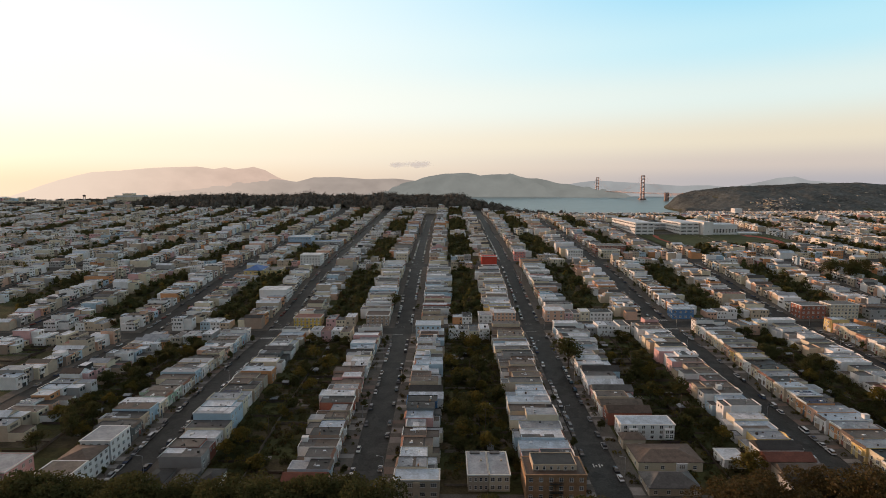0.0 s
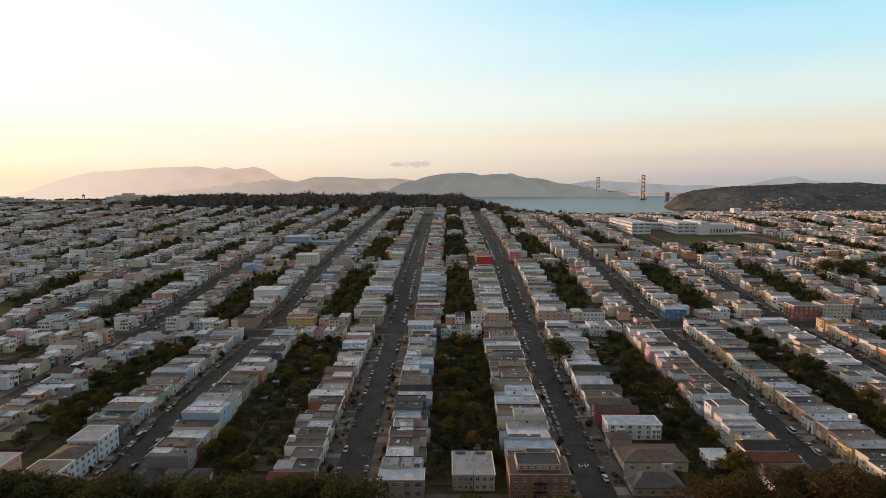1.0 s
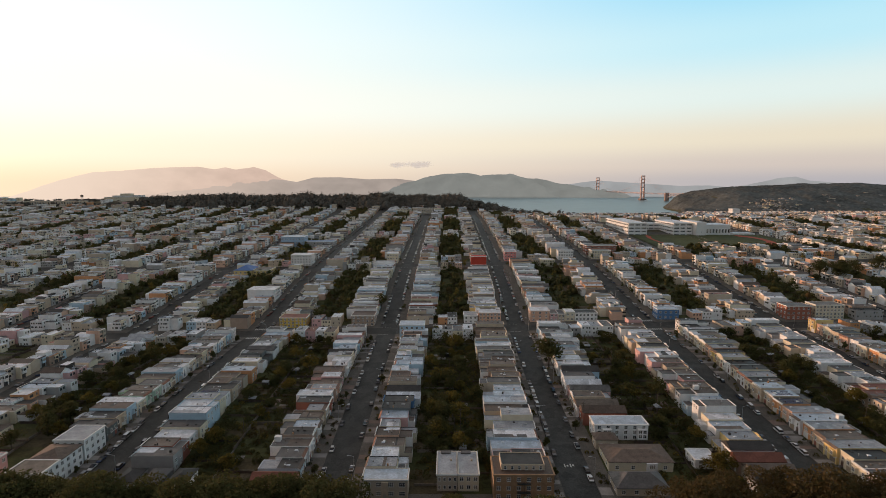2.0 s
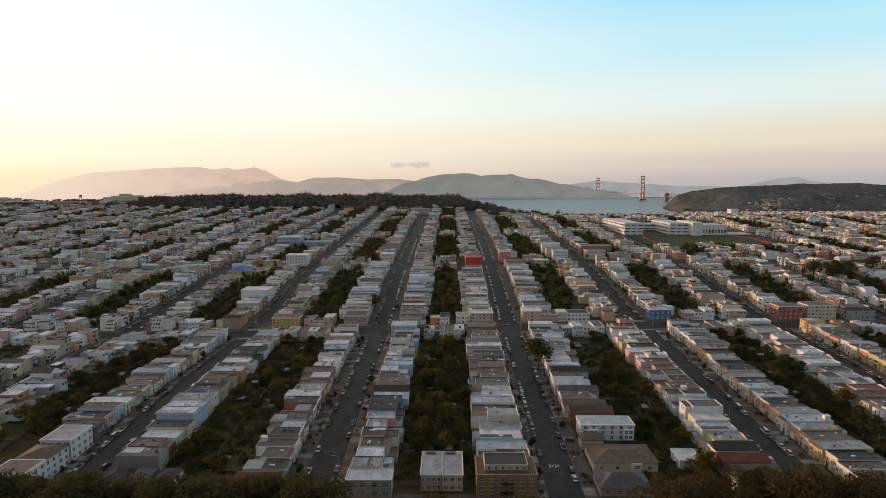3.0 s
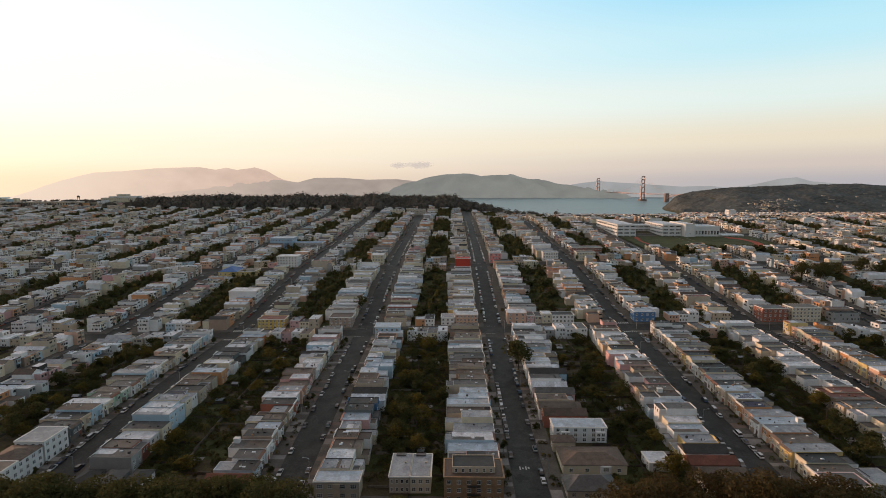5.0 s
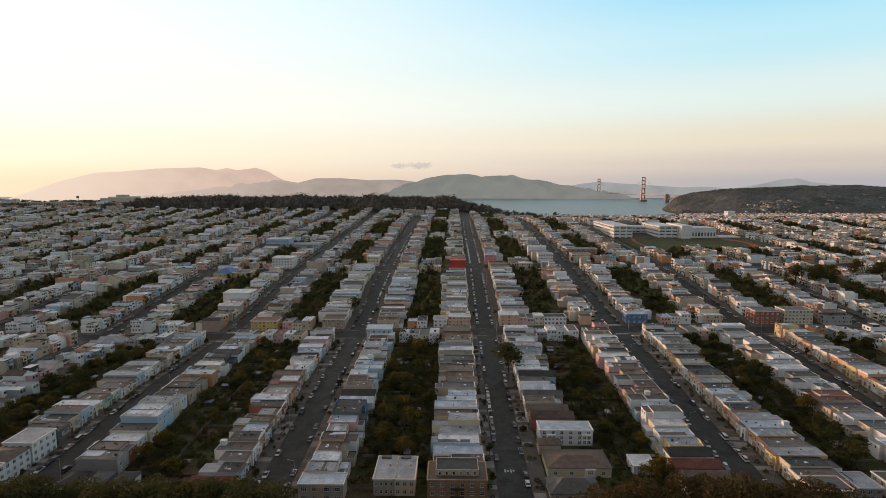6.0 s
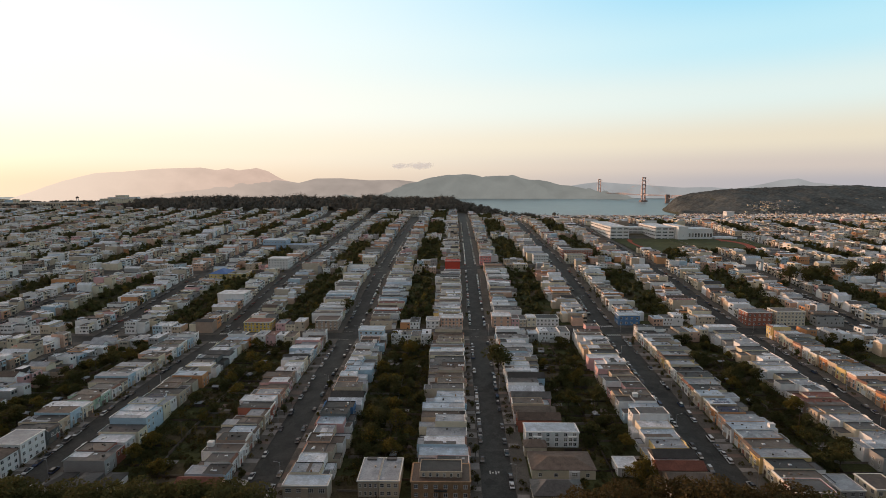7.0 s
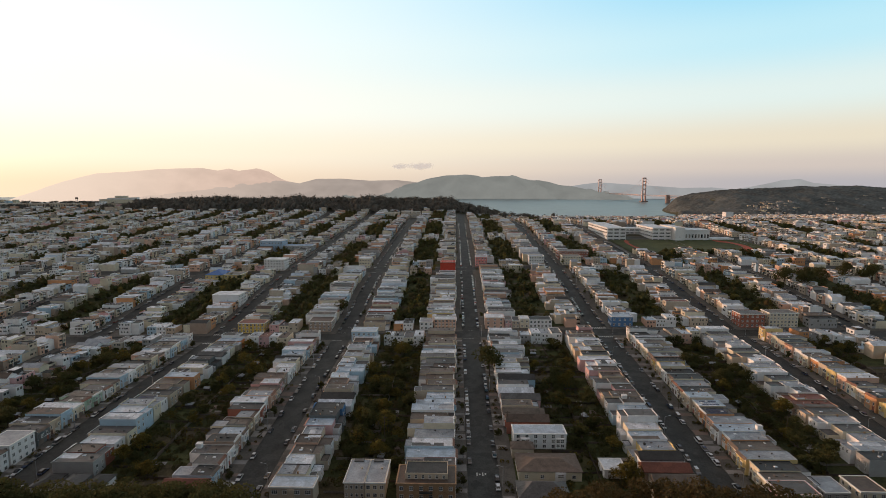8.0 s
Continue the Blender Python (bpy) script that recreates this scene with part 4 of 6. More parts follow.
def roof_sheet(x0, x1, y0, y1, z, rng):
    """One connected roof covering: felt laid in bays of uneven height, with low kerbs and boxes rising from it."""
    p = Heap()
    seen = {}
    xs = sorted({x0, x1} | {rng.uniform(x0 + 2, x1 - 2) for _ in range(rng.choice((1, 2, 2)))})
    ys = sorted({y0, y1} | ({rng.uniform(y0 + 2, y1 - 2)} if rng.random() < 0.6 else set()))
    boxes = []
    for _ in range(rng.choice((1, 2, 2, 3, 4))):
        s = rng.choice((0.3, 0.4, 0.5, 0.8, 1.2))
        bx, by = rng.uniform(x0 + 0.8, x1 - 2.2), rng.uniform(y0 + 0.6, y1 - 1.8)
        boxes.append((bx, bx + s, by, by + s * rng.uniform(0.7, 1.2), rng.choice((0.25, 0.4, 0.6, 0.9)) if s < 1 else 0.35, rng.choice((0, 1, 2, 2))))
    for a, b, c, d, _, _ in boxes:
        xs += [a, b]
        ys += [c, d]
    bays_x, bays_y = [v for v in xs], [v for v in ys]
    xs, ys = sorted(set(xs)), sorted(set(ys))
    step = {}

    def level(i, j):
        if not (0 <= i < len(xs) - 1 and 0 <= j < len(ys) - 1):
            return None
        cx, cy = (xs[i] + xs[i + 1]) / 2, (ys[j] + ys[j + 1]) / 2
        for a, b, c, d, up, m in boxes:
            if a < cx < b and c < cy < d:
                return z + up, m
        k = sum(cx > v for v in base_x), sum(cy > v for v in base_y)
        if k not in step:
            step[k] = (z + rng.choice((0, 0, 0.04)), rng.choice((0, 0, 0, 0, 0, 0, 1)))
        return step[k]
    inner = {a for b in boxes for a in b[:4]}
    base_x, base_y = [v for v in bays_x if v not in inner and x0 < v < x1], [v for v in bays_y if v not in inner and y0 < v < y1]

    def vert(x, y, zz):
        k = (round(x, 4), round(y, 4), round(zz, 4))
        if k not in seen:
            seen[k] = len(p.v)
            p.v.append((x, y, zz))
        return seen[k]
    for i in range(len(xs) - 1):
        for j in range(len(ys) - 1):
            zz, m = level(i, j)
            a, b, c, d = xs[i], xs[i + 1], ys[j], ys[j + 1]
            p.f.append((vert(a, c, zz), vert(b, c, zz), vert(b, d, zz), vert(a, d, zz)))
            p.m.append(m)
            for other, e, f in ((level(i + 1, j), (b, c), (b, d)), (level(i, j + 1), (a, d), (b, d))):
                if other and abs(other[0] - zz) > 1e-4:
                    p.f.append((vert(*e, zz), vert(*f, zz), vert(*f, other[0]), vert(*e, other[0])))
                    p.m.append(m if zz > other[0] else other[1])
    return p


def row_house(side, fx, y0, y1, roof, wall, hgt, depth, rng, gable=False, south_windows=False, set_back=0.0):
    """One house of a terrace. Local x goes into the lot, local y along the street."""
    w, ym = (y1 - y0) - 0.04, (y0 + y1) / 2
    zg = gz(fx, ym) + 0.15
    kind = "gabled" if gable else "flat-roofed"
    root = tagged(new("row_house"), "%s stucco %s row house with %s roof" % (WALL_WORD[wall], kind, ROOF_WORD[roof]), "house", "row houses along the avenues")
    root.matrix_basis = pose(fx + (set_back if side == 0 else -set_back), ym, zg, 0, 0, 0 if side == 0 else 180)
    W = wall_mat[wall]
    low = -2.2
    full, dz = depth, 0.0
    if not gable and rng.random() < 0.75:        # the back part is lower
        k, dz = rng.choice((3.0, 4.0, 5.5, 7.5)), rng.choice((0.6, 0.9, 1.4, 2.6, 3.2))
        depth -= k
        a, b = (-w / 2, w / 2 - 1.1) if dz < 1.5 else ((-w / 2, w / 2 - rng.uniform(0, 2.5)) if rng.random() < 0.5 else (-w / 2 + rng.uniform(0, 2.5), w / 2))
        p = shell(depth, full, a, b, low, hgt - dz, 0.18, 0.3)
        ext = part("rear_addition", p.mesh("rear_addition", [wall_mat[rng.choice((wall, wall, wall, "W"))], roof_mat[rng.choice((roof, "d", "w"))]]), root)
        p = Heap()
        p.box(depth + 0.02, full - 0.18, a + 0.18, b - 0.18, hgt - dz - 0.35, hgt - dz - 0.2, floor=False)
        part("addition_roof", p.mesh("addition_roof", [roof_mat[rng.choice((roof, roof, "s", "g", "n"))]]), ext)
        for q in ((-1.2, 1.2) if y0 < 270 else ()):
            part("window", WIN_S, ext, pose(full, (a + b) / 2 + q, hgt - dz - 2.3, 0, 0, 180))
    if gable:
        p = Heap()
        p.box(0, depth, -w / 2, w / 2, low, hgt - 1.6, floor=False)
        for x in (0.0, depth):
            p.quad([(x, -w / 2, hgt - 1.6), (x, w / 2, hgt - 1.6), (x, 0, hgt + 0.3)])
        part("outer_wall", p.mesh("outer_wall", [W]), root)
        part("roof", hip_roof(0, depth, -w / 2, w / 2, hgt - 1.55, 2.1, 0.25, True).mesh("roof", [roof_mat[roof]]), root)
        top = hgt - 1.6
    else:
        part("outer_wall", shell(0, depth, -w / 2, w / 2, low, hgt, 0.14, 0.3).mesh("outer_wall", [W, rng.choice((roof_mat[roof], roof_mat[roof], roof_mat[roof], W, roof_mat["d"]))]), root)
        p = roof_sheet(0.14, depth - 0.14, -w / 2 + 0.14, w / 2 - 0.14, hgt - rng.choice((0.1, 0.12, 0.25)), rng)
        part("roof", p.mesh("roof", [roof_mat[roof], roof_mat[rng.choice("sgwdn")], rng.choice((M_trim, M_metal, roof_mat["d"]))]), root)
        top = hgt
        p = Heap()                                   # cornice along the front
        style = rng.choice((0, 0, 1, 1, 2))
        if style == 1:                               # a strip of tiles sloping to the street
            n = len(p.v)
            p.v += [(-0.75, -w / 2, hgt - 0.55), (-0.75, w / 2, hgt - 0.55), (0.25, w / 2, hgt + 0.3), (0.25, -w / 2, hgt + 0.3), (0.25, -w / 2, hgt - 0.3), (0.25, w / 2, hgt - 0.3)]
            p.f += [(n + 1, n, n + 3, n + 2), (n, n + 4, n + 3), (n + 1, n + 2, n + 5), (n + 3, n + 4, n + 5, n + 2), (n, n + 1, n + 5, n + 4)]
            p.m += [1, 0, 0, 0, 0]
        else:
            p.box(-0.3, 0.1, -w / 2, w / 2, hgt - 0.25, hgt + 0.15)
            p.box(-0.18, 0.0, -w / 2, w / 2, hgt - 0.75, hgt - 0.25)
        if style == 2:                               # a raised, stepped middle
            p.box(-0.2, 0.1, -w * 0.3, w * 0.3, hgt + 0.15, hgt + 0.5)
            p.box(-0.2, 0.1, -w * 0.16, w * 0.16, hgt + 0.5, hgt + 0.85)
        p.box(-0.12, 0.0, -w / 2, w / 2, 2.62, 2.8)  # belt over the ground floor
        part("cornice", p.mesh("cornice", [M_trim if rng.random() < 0.6 else W, rng.choice((M_terra, M_shingle))]), root)
    flip = rng.choice((-1, 1))
    floors = [z for z in (3.3, 6.1, 8.9) if z + 2.2 < top]
    if rng.random() < 0.75 and floors:               # bay over the garage
        b0, b1 = sorted((flip * 0.2, flip * (w / 2 - 0.35)))
        p = Heap()
        zb, zt = 2.75, floors[-1] + 2.0
        n = len(p.v)
        p.v += [(0, b0, zb), (-0.85, b0 + 0.5, zb), (-0.85, b1 - 0.5, zb), (0, b1, zb), (0, b0, zt), (-0.85, b0 + 0.5, zt), (-0.85, b1 - 0.5, zt), (0, b1, zt)]
        for a in range(3):
            p.f.append((a, a + 1, a + 5, a + 4))
        p.f += [(0, 3, 2, 1), (4, 5, 6, 7)]
        p.m = [0] * len(p.f)
        part("bay", p.mesh("bay", [W]), root)
        for z in floors:
            part("window", WIN_M, root, pose(-0.85, (b0 + b1) / 2, z))
            part("window", WIN_S, root, pose(0, -flip * w * 0.27, z))
    else:
        for z in floors:
            part("window", WIN_L, root, pose(0, flip * w * 0.22, z))
            part("window", WIN_S, root, pose(0, -flip * w * 0.27, z))
    part("garage_door", GARAGE, root, pose(0, flip * w * 0.22, 0.0))
    part("front_door", DOOR, root, pose(0, -flip * w * 0.28, 0.65))
    if y0 < 260:
        part("steps", STEPS, root, pose(0, -flip * w * 0.28, 0.0))
    for z in ([0.8] + floors)[-2 if y0 < 300 and dz == 0 else 9:]:
        part("window", WIN_M, root, pose(depth, -w * 0.22, z, 0, 0, 180))
        part("window", WIN_S, root, pose(depth, w * 0.25, z, 0, 0, 180))
    if south_windows:
        f = -1 if side == 0 else 1
        for z in floors:
            for q in (0.2, 0.5, 0.8):
                part("window", WIN_S, root, pose(depth * q, f * w / 2, z, 0, 0, 90 if side == 0 else -90))
    if not gable:
        for _ in range(1 if y0 < 300 else 0):
            part("roof_vent", VENT, root, pose(rng.uniform(1.5, depth - 1.5), rng.uniform(-w * 0.35, w * 0.35), hgt - 0.15))
        q = rng.random()
        if q < 0.45:
            part("skylight", SKYLIGHT, root, pose(rng.uniform(3, depth - 3), rng.uniform(-w * 0.25, w * 0.25), hgt - 0.12))
        elif q < 0.6:
            part("chimney", CHIMNEY, root, pose(rng.uniform(3, depth - 3), w * 0.42 * rng.choice((-1, 1)), hgt - 0.3))
        elif q < 0.63:
            part("stair_hut", HATCH, root, pose(depth - 1.8, -w * 0.2, hgt - 0.3))
    root["roof_height"] = hgt
    return root


# Rows of the nearest blocks, from the park side away: roofs, walls, depth. "." leaves the lot free, "^" in the third string is a gable.
ROWS_NEAR = {
    (0, -210.1): ("sgnwsgbsgdnswgsnwgsds", "CWBTCWGPWCBTWCKWCBTWC", "                     ", 18),
    (1, -137.8): ("....ggdbwnngnsgsdnswg", "....DDTLCMMWCLWTBCPWL", "                     ", 19),
    (0, -116.4): (".dgnwgwwssdbnldwgdgws", ".GGRWCLLCWTABOWCGDWWC", " ^ -- +++         ^  ", 17),
    (1, -43.5): ("rdggdldbdwsnwbgwsdlws", "PLWWAWCTRWPCKAWWCBWLC", "^                ^   ", 16),
    (0, -22.1): (".nwnbslddwdnbwllwsnsl", "BCWBPCKDUWWTPWLWLCTWL", "         ^^          ", 16),
    (1, 50.8): ("..glwssnlllgnbnbdgwsn", "..KWLWCTWLWBTATBGCWLC", "     -+      -       ", 21),
    (0, 72.2): ("....." "dnbnngwgdwwswgs", ".....WRRWTKWWLWWCTLW", "       ^^ ^^ ^       ", 20),
    (1, 145.1): ("dnrdslwglbnbnbnwwdnsw", "GBAWYWCWLWTKWTKWKCTCW", "^^^^-- +             ", 18),
    (0, 166.5): ("gndsnslsglldsddsdsgsn", "KCCYTOWPOTTCWCWCYPCCT", "                     ", 20),
    (1, 239.4): ("ssgdssgsnrrwsgwswggss", "WCTGWWCWTABWWCWCWTCWG", "                     ", 19),
    (0, 260.8): ("sgdwwsgsnsdsgwsgsnsgd", "TPOYCTWOCYOTCPYTOCWPT", "                     ", 18),
    (1, 333.7): ("sgdwwsgsnsdsgwsgsnsgd", "WCBWCTWGCWBTCPWTKCWPT", "                     ", 18),
}


ROWS_SECOND = {
    (1, -44): ("ndgswwgslwsgdwswsglwsdws", "TAWCWWCWLWTWGWCWCTWLWCWW"),
    (0, -22): ("nngwbrwgslgslwswgslwsgww", "TTWRRCWLWWLWCWGWCWBWCTWW"),
    (1, 51): ("wwswsnwgwsgwgnwdsgwwggww", "WWYCWWTWCWTWCBWGWWCTKWWW"),
    (0, 72): ("wnsgwwlnsgdwwnwdwgsndwws", "PPWTWWLTPWCWWKWGWCWTPWCK"),
}
SET_BACK = {166: 2.6, -22: 2.4, -44: 2.2, -116: 1.0, -138: 1.0, 145: 1.0, 239: 1.5, 261: 1.5}      # by the line of the fronts


def solar_rows(root, w, top):
    p = Heap()
    p.box(0, 1.6, 0, 0.97, 0, 0.05)
    me = p.mesh("solar_panel", [M_solar])
    for a in range(5):
        for b in range(3):
            part("solar_panel", me, root, pose(2.2 + a * 1.7, -w * 0.36 + b * 1.8, top - 0.2, 12, 0, 0), "dark blue solar panel")


def build_near_houses():
    rng = random.Random(21)
    level = {}      # most houses of a row are about as high
    for X0, X1, Y0, Y1 in blocks():
        for side, fx, a, b, i, n in block_rows(X0, X1, Y0, Y1):
            if not is_near(fx, Y0, side):
                continue
            level.setdefault((round(fx), Y0), rng.uniform(6.5, 7.5))
            xb = fx + (8 if side == 0 else -8)
            if taken(xb, (a + b) / 2) or not (in_view(fx, b, 25) or in_view(xb, b, 25)):
                continue
            row = [r for k, r in ROWS_NEAR.items() if k[0] == side and abs(k[1] - fx) < 1.5]
            if Y0 < 300 and row:
                roofs, walls, gables, depth = row[0]
                roofs, walls = roofs + roofs[-9:-3], walls + walls[-9:-3]
                if roofs[i] == ".":
                    continue
                g = i < len(gables) and gables[i] == "^"
                tone = gables[i] if i < len(gables) else " "
                high = {"-": rng.uniform(5.6, 6.6), "^": rng.uniform(6.6, 7.6), "+": rng.uniform(8.8, 9.6)}.get(tone, level[round(fx), Y0] + (1.9 if i >= n - 1 else rng.choice((-0.25, -0.1, 0.0, 0.05, 0.15, 0.2, -0.6, 0.7))))
                made = row_house(side, fx, a, b, roofs[i], walls[i], high, depth + rng.choice((-1.5, -0.5, 0, 0, 0.8)), rng, g, i in (0, 1), SET_BACK.get(round(fx), 0.6) + rng.choice((0, 0.3, 0.7, 1.3)))
                if (round(fx), i) in ((166, 8), (166, 9), (-116, 9)):
                    solar_rows(made, b - a, made["roof_height"])
            else:
                roofs, walls = ROWS_SECOND.get((side, round(fx)), ("wsgsdgwbsnlwsgnwsgsdgwbsn", "WWCBTCWPKLGAWCTWWCBTCWPKL"))
                row_house(side, fx, a, b, roofs[i % 24], walls[i % 24], level[round(fx), Y0] + (1.5 if i >= n - 1 else rng.choice((-0.3, -0.1, 0.0, 0.1, 0.25, 0.15, -0.7, 1.0))), rng.choice((19, 21, 23)), rng, rng.random() < 0.03, i in (0, 1), rng.choice((0.6, 1.2, 2.0)) + (1.8 if side == 0 else 0))


# ---- buildings of their own shape ----
def flats(name, x0, x1, y0, y1, hgt, wall, roof, label, category="apartment building", faces="sw", floors=3, spacing=3.2, win=None, pitched=0, base=None, cornice=True):
    """A free-standing block with rows of windows on the named faces."""
    xm, ym = (x0 + x1) / 2, (y0 + y1) / 2
    zg = base if base is not None else gz(xm, y0)
    root = tagged(new(name), label, category)
    root.matrix_basis = pose(xm, ym, zg)
    hw, hd = (x1 - x0) / 2, (y1 - y0) / 2
    if pitched:
        p = Heap()
        p.box(-hw, hw, -hd, hd, -3, hgt, floor=False)
        part("outer_wall", p.mesh("outer_wall", [wall]), root)
        part("roof", hip_roof(-hw, hw, -hd, hd, hgt, pitched).mesh("roof", [roof]), root)
    else:
        part("outer_wall", shell(-hw, hw, -hd, hd, -3, hgt).mesh("outer_wall", [wall, wall]), root)
        p = Heap()
        p.box(-hw + 0.25, hw - 0.25, -hd + 0.25, hd - 0.25, hgt - 0.45, hgt - 0.1, floor=False)
        part("roof", p.mesh("roof", [roof]), root)
        if cornice:
            p = Heap()
            for a in ((-hw - 0.3, hw + 0.3, -hd - 0.3, -hd), (-hw - 0.3, -hw, -hd, hd), (hw, hw + 0.3, -hd, hd), (-hw - 0.3, hw + 0.3, hd, hd + 0.3)):
                p.box(*a, hgt - 0.5, hgt + 0.02)
            part("cornice", p.mesh("cornice", [M_trim if wall is not M_brick else M_brick]), root)
    win = win or WIN_M
    step = (hgt - 0.6) / floors
    for f in faces:
        length = hw * 2 if f in "sn" else hd * 2
        n = max(1, int(length / spacing))
        for k in range(floors):
            z = step * k + step * 0.32
            for i in range(n):
                q = (i + 0.5) / n * length - length / 2
                if f == "s":
                    m = pose(q, -hd, z, 0, 0, 90)
                elif f == "n":
                    m = pose(q, hd, z, 0, 0, -90)
                elif f == "w":
                    m = pose(-hw, q, z)
                else:
                    m = pose(hw, q, z, 0, 0, 180)
                part("window", win, root, m)
    return root


def build_specials():
    def put(name, x0, x1, y0, y1, *a, **k):
        TAKEN.append((x0 - 2, x1 + 2, y0, y1))
        return flats(name, x0, x1, y0, y1, *a, **k)
    w, r = wall_mat, roof_mat
    # along the park's street
    b = put("apartment_building", 28.0, 50.0, 181.5, 194.5, 10.4, M_brick, roof_mat["b"], "brown brick apartment block with a set-back attic storey", faces="se", floors=3, spacing=3.4)
    p = shell(-8, 8, -3.5, 5.5, 9.8, 12.6)
    part("attic", p.mesh("attic", [w["T"], w["T"]]), b, label="tan attic storey behind the parapet")
    p = Heap()
    p.box(-7.7, 7.7, -3.2, 5.2, 12.1, 12.3)
    part("attic_roof", p.mesh("attic_roof", [r["d"]]), b, label="dark patched attic roof")
    for q in range(6):
        part("window", WIN_S, b, pose(-6.5 + 2.6 * q, -3.5, 10.5, 0, 0, 90))
    for q in (-6.8, 1.6, 6.2):
        part("garage_door", GARAGE, b, pose(q, -6.52, -0.9, 0, 0, 90), "reddish garage door in the brick front")
    p = Heap()                                       # iron balconies and ladders down the middle of the front
    for z in (3.6, 6.9):
        p.box(-2.4, 2.4, -7.7, -6.55, z, z + 0.1)
        for k in range(13):
            p.box(-2.4 + 0.4 * k - 0.03, -2.4 + 0.4 * k + 0.03, -7.7, -7.64, z + 0.1, z + 1.0)
        p.box(-2.4, 2.4, -7.72, -7.64, z + 0.95, z + 1.03)
    for x in (-0.4, 0.1):
        p.box(x - 0.04, x + 0.04, -7.4, -7.3, 0.9, 8.0)
    part("fire_escape", p.mesh("fire_escape", [roof_mat["d"]]), b, label="dark iron fire escape")
    two = put("two_flat_house", -20.2, -3.4, 182.6, 190.2, 7.6, w["B"], r["l"], "grey-beige two-storey house with broad dark windows and a pale roof", "house", faces="s", floors=2, spacing=4.0, win=WIN_L)
    p = Heap()
    p.box(-1.3, 1.3, -4.5, -3.8, -1.2, 6.6)
    bay = part("bay", p.mesh("bay", [w["T"]]), two)
    part("front_door", DOOR, bay, pose(0, -4.5, -0.2, 0, 0, 90))
    for x0, c in ((7.2, "B"), (15.2, "C")):
        h = put("town_house", x0, x0 + 7.8, 187.0, 204.0, 7.0, w[c], r["s"], "beige two-storey town house with a mottled grey roof", "house", faces="sn", floors=2, spacing=1.9 if c == "B" else 2.6, win=WIN_S if c == "B" else WIN_M)
        p = Heap()
        p.box(-2.6, 1.4, 6.4, 8.2, 6.6, 7.5)
        part("roof_step", p.mesh("roof_step", [r["g"]]), h)
        p = Heap()
        p.box(1.2, 1.9, 1.0, 1.6, 6.6, 7.6)
        part("chimney", p.mesh("chimney", [w["T"]]), h)
    b = put("apartment_building", 76.0, 99.5, 223.5, 232.5, 7.4, w["W"], r["l"], "white three-storey apartment block with balconies and a pale roof", faces="sw", floors=3, spacing=3.4)
    for q in (-6.8, 8.6):
        p = Heap()
        p.box(q - 1.9, q + 1.9, -6.7, -5.5, 1.6, 6.0)
        bay = part("bay", p.mesh("bay", [w["W"]]), b)
        for z in (2.0, 4.1):
            for e in (-0.95, 0.95):
                part("window", WIN_M, bay, pose(q + e, -6.7, z, 0, 0, 90))
    h = put("apartment_building", 75.5, 101.0, 200.0, 214.5, 4.3, w["C"], M_shingle, "low cream apartment block under a brown low-pitched roof", faces="sw", floors=1, spacing=5.5, pitched=1.7)
    p = Heap()
    p.box(2.0, 6.2, -8.2, -7.2, -1.0, 4.1)
    bay = part("bay", p.mesh("bay", [w["W"]]), h)
    part("window", WIN_L, bay, pose(4.1, -8.2, 1.9, 0, 0, 90))
    put("corner_house", 74.0, 93.0, 184.5, 195.5, 3.4, w["B"], r["g"], "low beige corner house under a grey hipped roof", "house", faces="sw", floors=1, spacing=4.0, pitched=3.2)
    put("corner_house", 74.5, 84.0, 216.0, 222.0, 4.6, w["T"], M_shingle, "small tan house with a brown hipped roof", "house", faces="sw", floors=1, spacing=4.0, pitched=2.0)
    put("corner_house", 110.5, 119.5, 202.0, 211.0, 4.2, w["W"], r["w"], "small white house with a pale flat roof", "house", faces="sw", floors=2, spacing=3.6)
    # west of the fourth avenue
    put("apartment_building", -151.0, -138.5, 191.5, 204.5, 8.8, w["W"], M_shingle, "white apartment block with a brown hipped roof", faces="e", floors=3, spacing=3.0, pitched=1.9)
    put("apartment_building", -151.5, -138.0, 181.5, 191.3, 9.9, w["W"], r["n"], "ornate white corner block with a flat parapet roof", faces="se", floors=3, spacing=2.6)
    put("apartment_building", -150.5, -138.0, 205.0, 218.5, 9.8, w["W"], r["s"], "white three-storey apartment block with a white roof", faces="se", floors=3, spacing=2.8)
    put("corner_house", -186.0, -166.0, 186.0, 200.0, 8.0, w["K"], r["s"], "pink house with a pale flat roof", "house", faces="se", floors=2, spacing=3.2)
    for x0, c, d in ((-114.0, "G", "d"), (-104.0, "D", "g"), (-94.0, "W", "d")):
        put("bungalow", x0, x0 + 7.2, 186.0, 195.5, 4.0, w[c], r[d], "small grey bungalow with a dark pitched roof", "house", faces="s", floors=1, spacing=2.4, pitched=1.5)
    put("corner_house", 169.5, 184.0, 182.5, 192.0, 7.2, w["K"], r["g"], "pink corner house with a dark grey roof and red eaves", "house", faces="sw", floors=3, spacing=2.6)
    put("corner_house", 188.0, 197.0, 186.0, 197.0, 6.0, w["G"], r["s"], "grey stucco house with a silver roof", "house", faces="sw", floors=2, spacing=3.0)
    put("corner_house", 201.0, 211.0, 186.0, 197.0, 6.4, w["C"], r["b"], "cream stucco house with a brown roof", "house", faces="sw", floors=2, spacing=3.0)
    # along the second and third streets
    put("corner_house", -22.0, -5.0, 354.0, 365.2, 10.8, w["L"], r["l"], "pale blue corner house with a light roof", "house", faces="sw", floors=3, spacing=3.0)
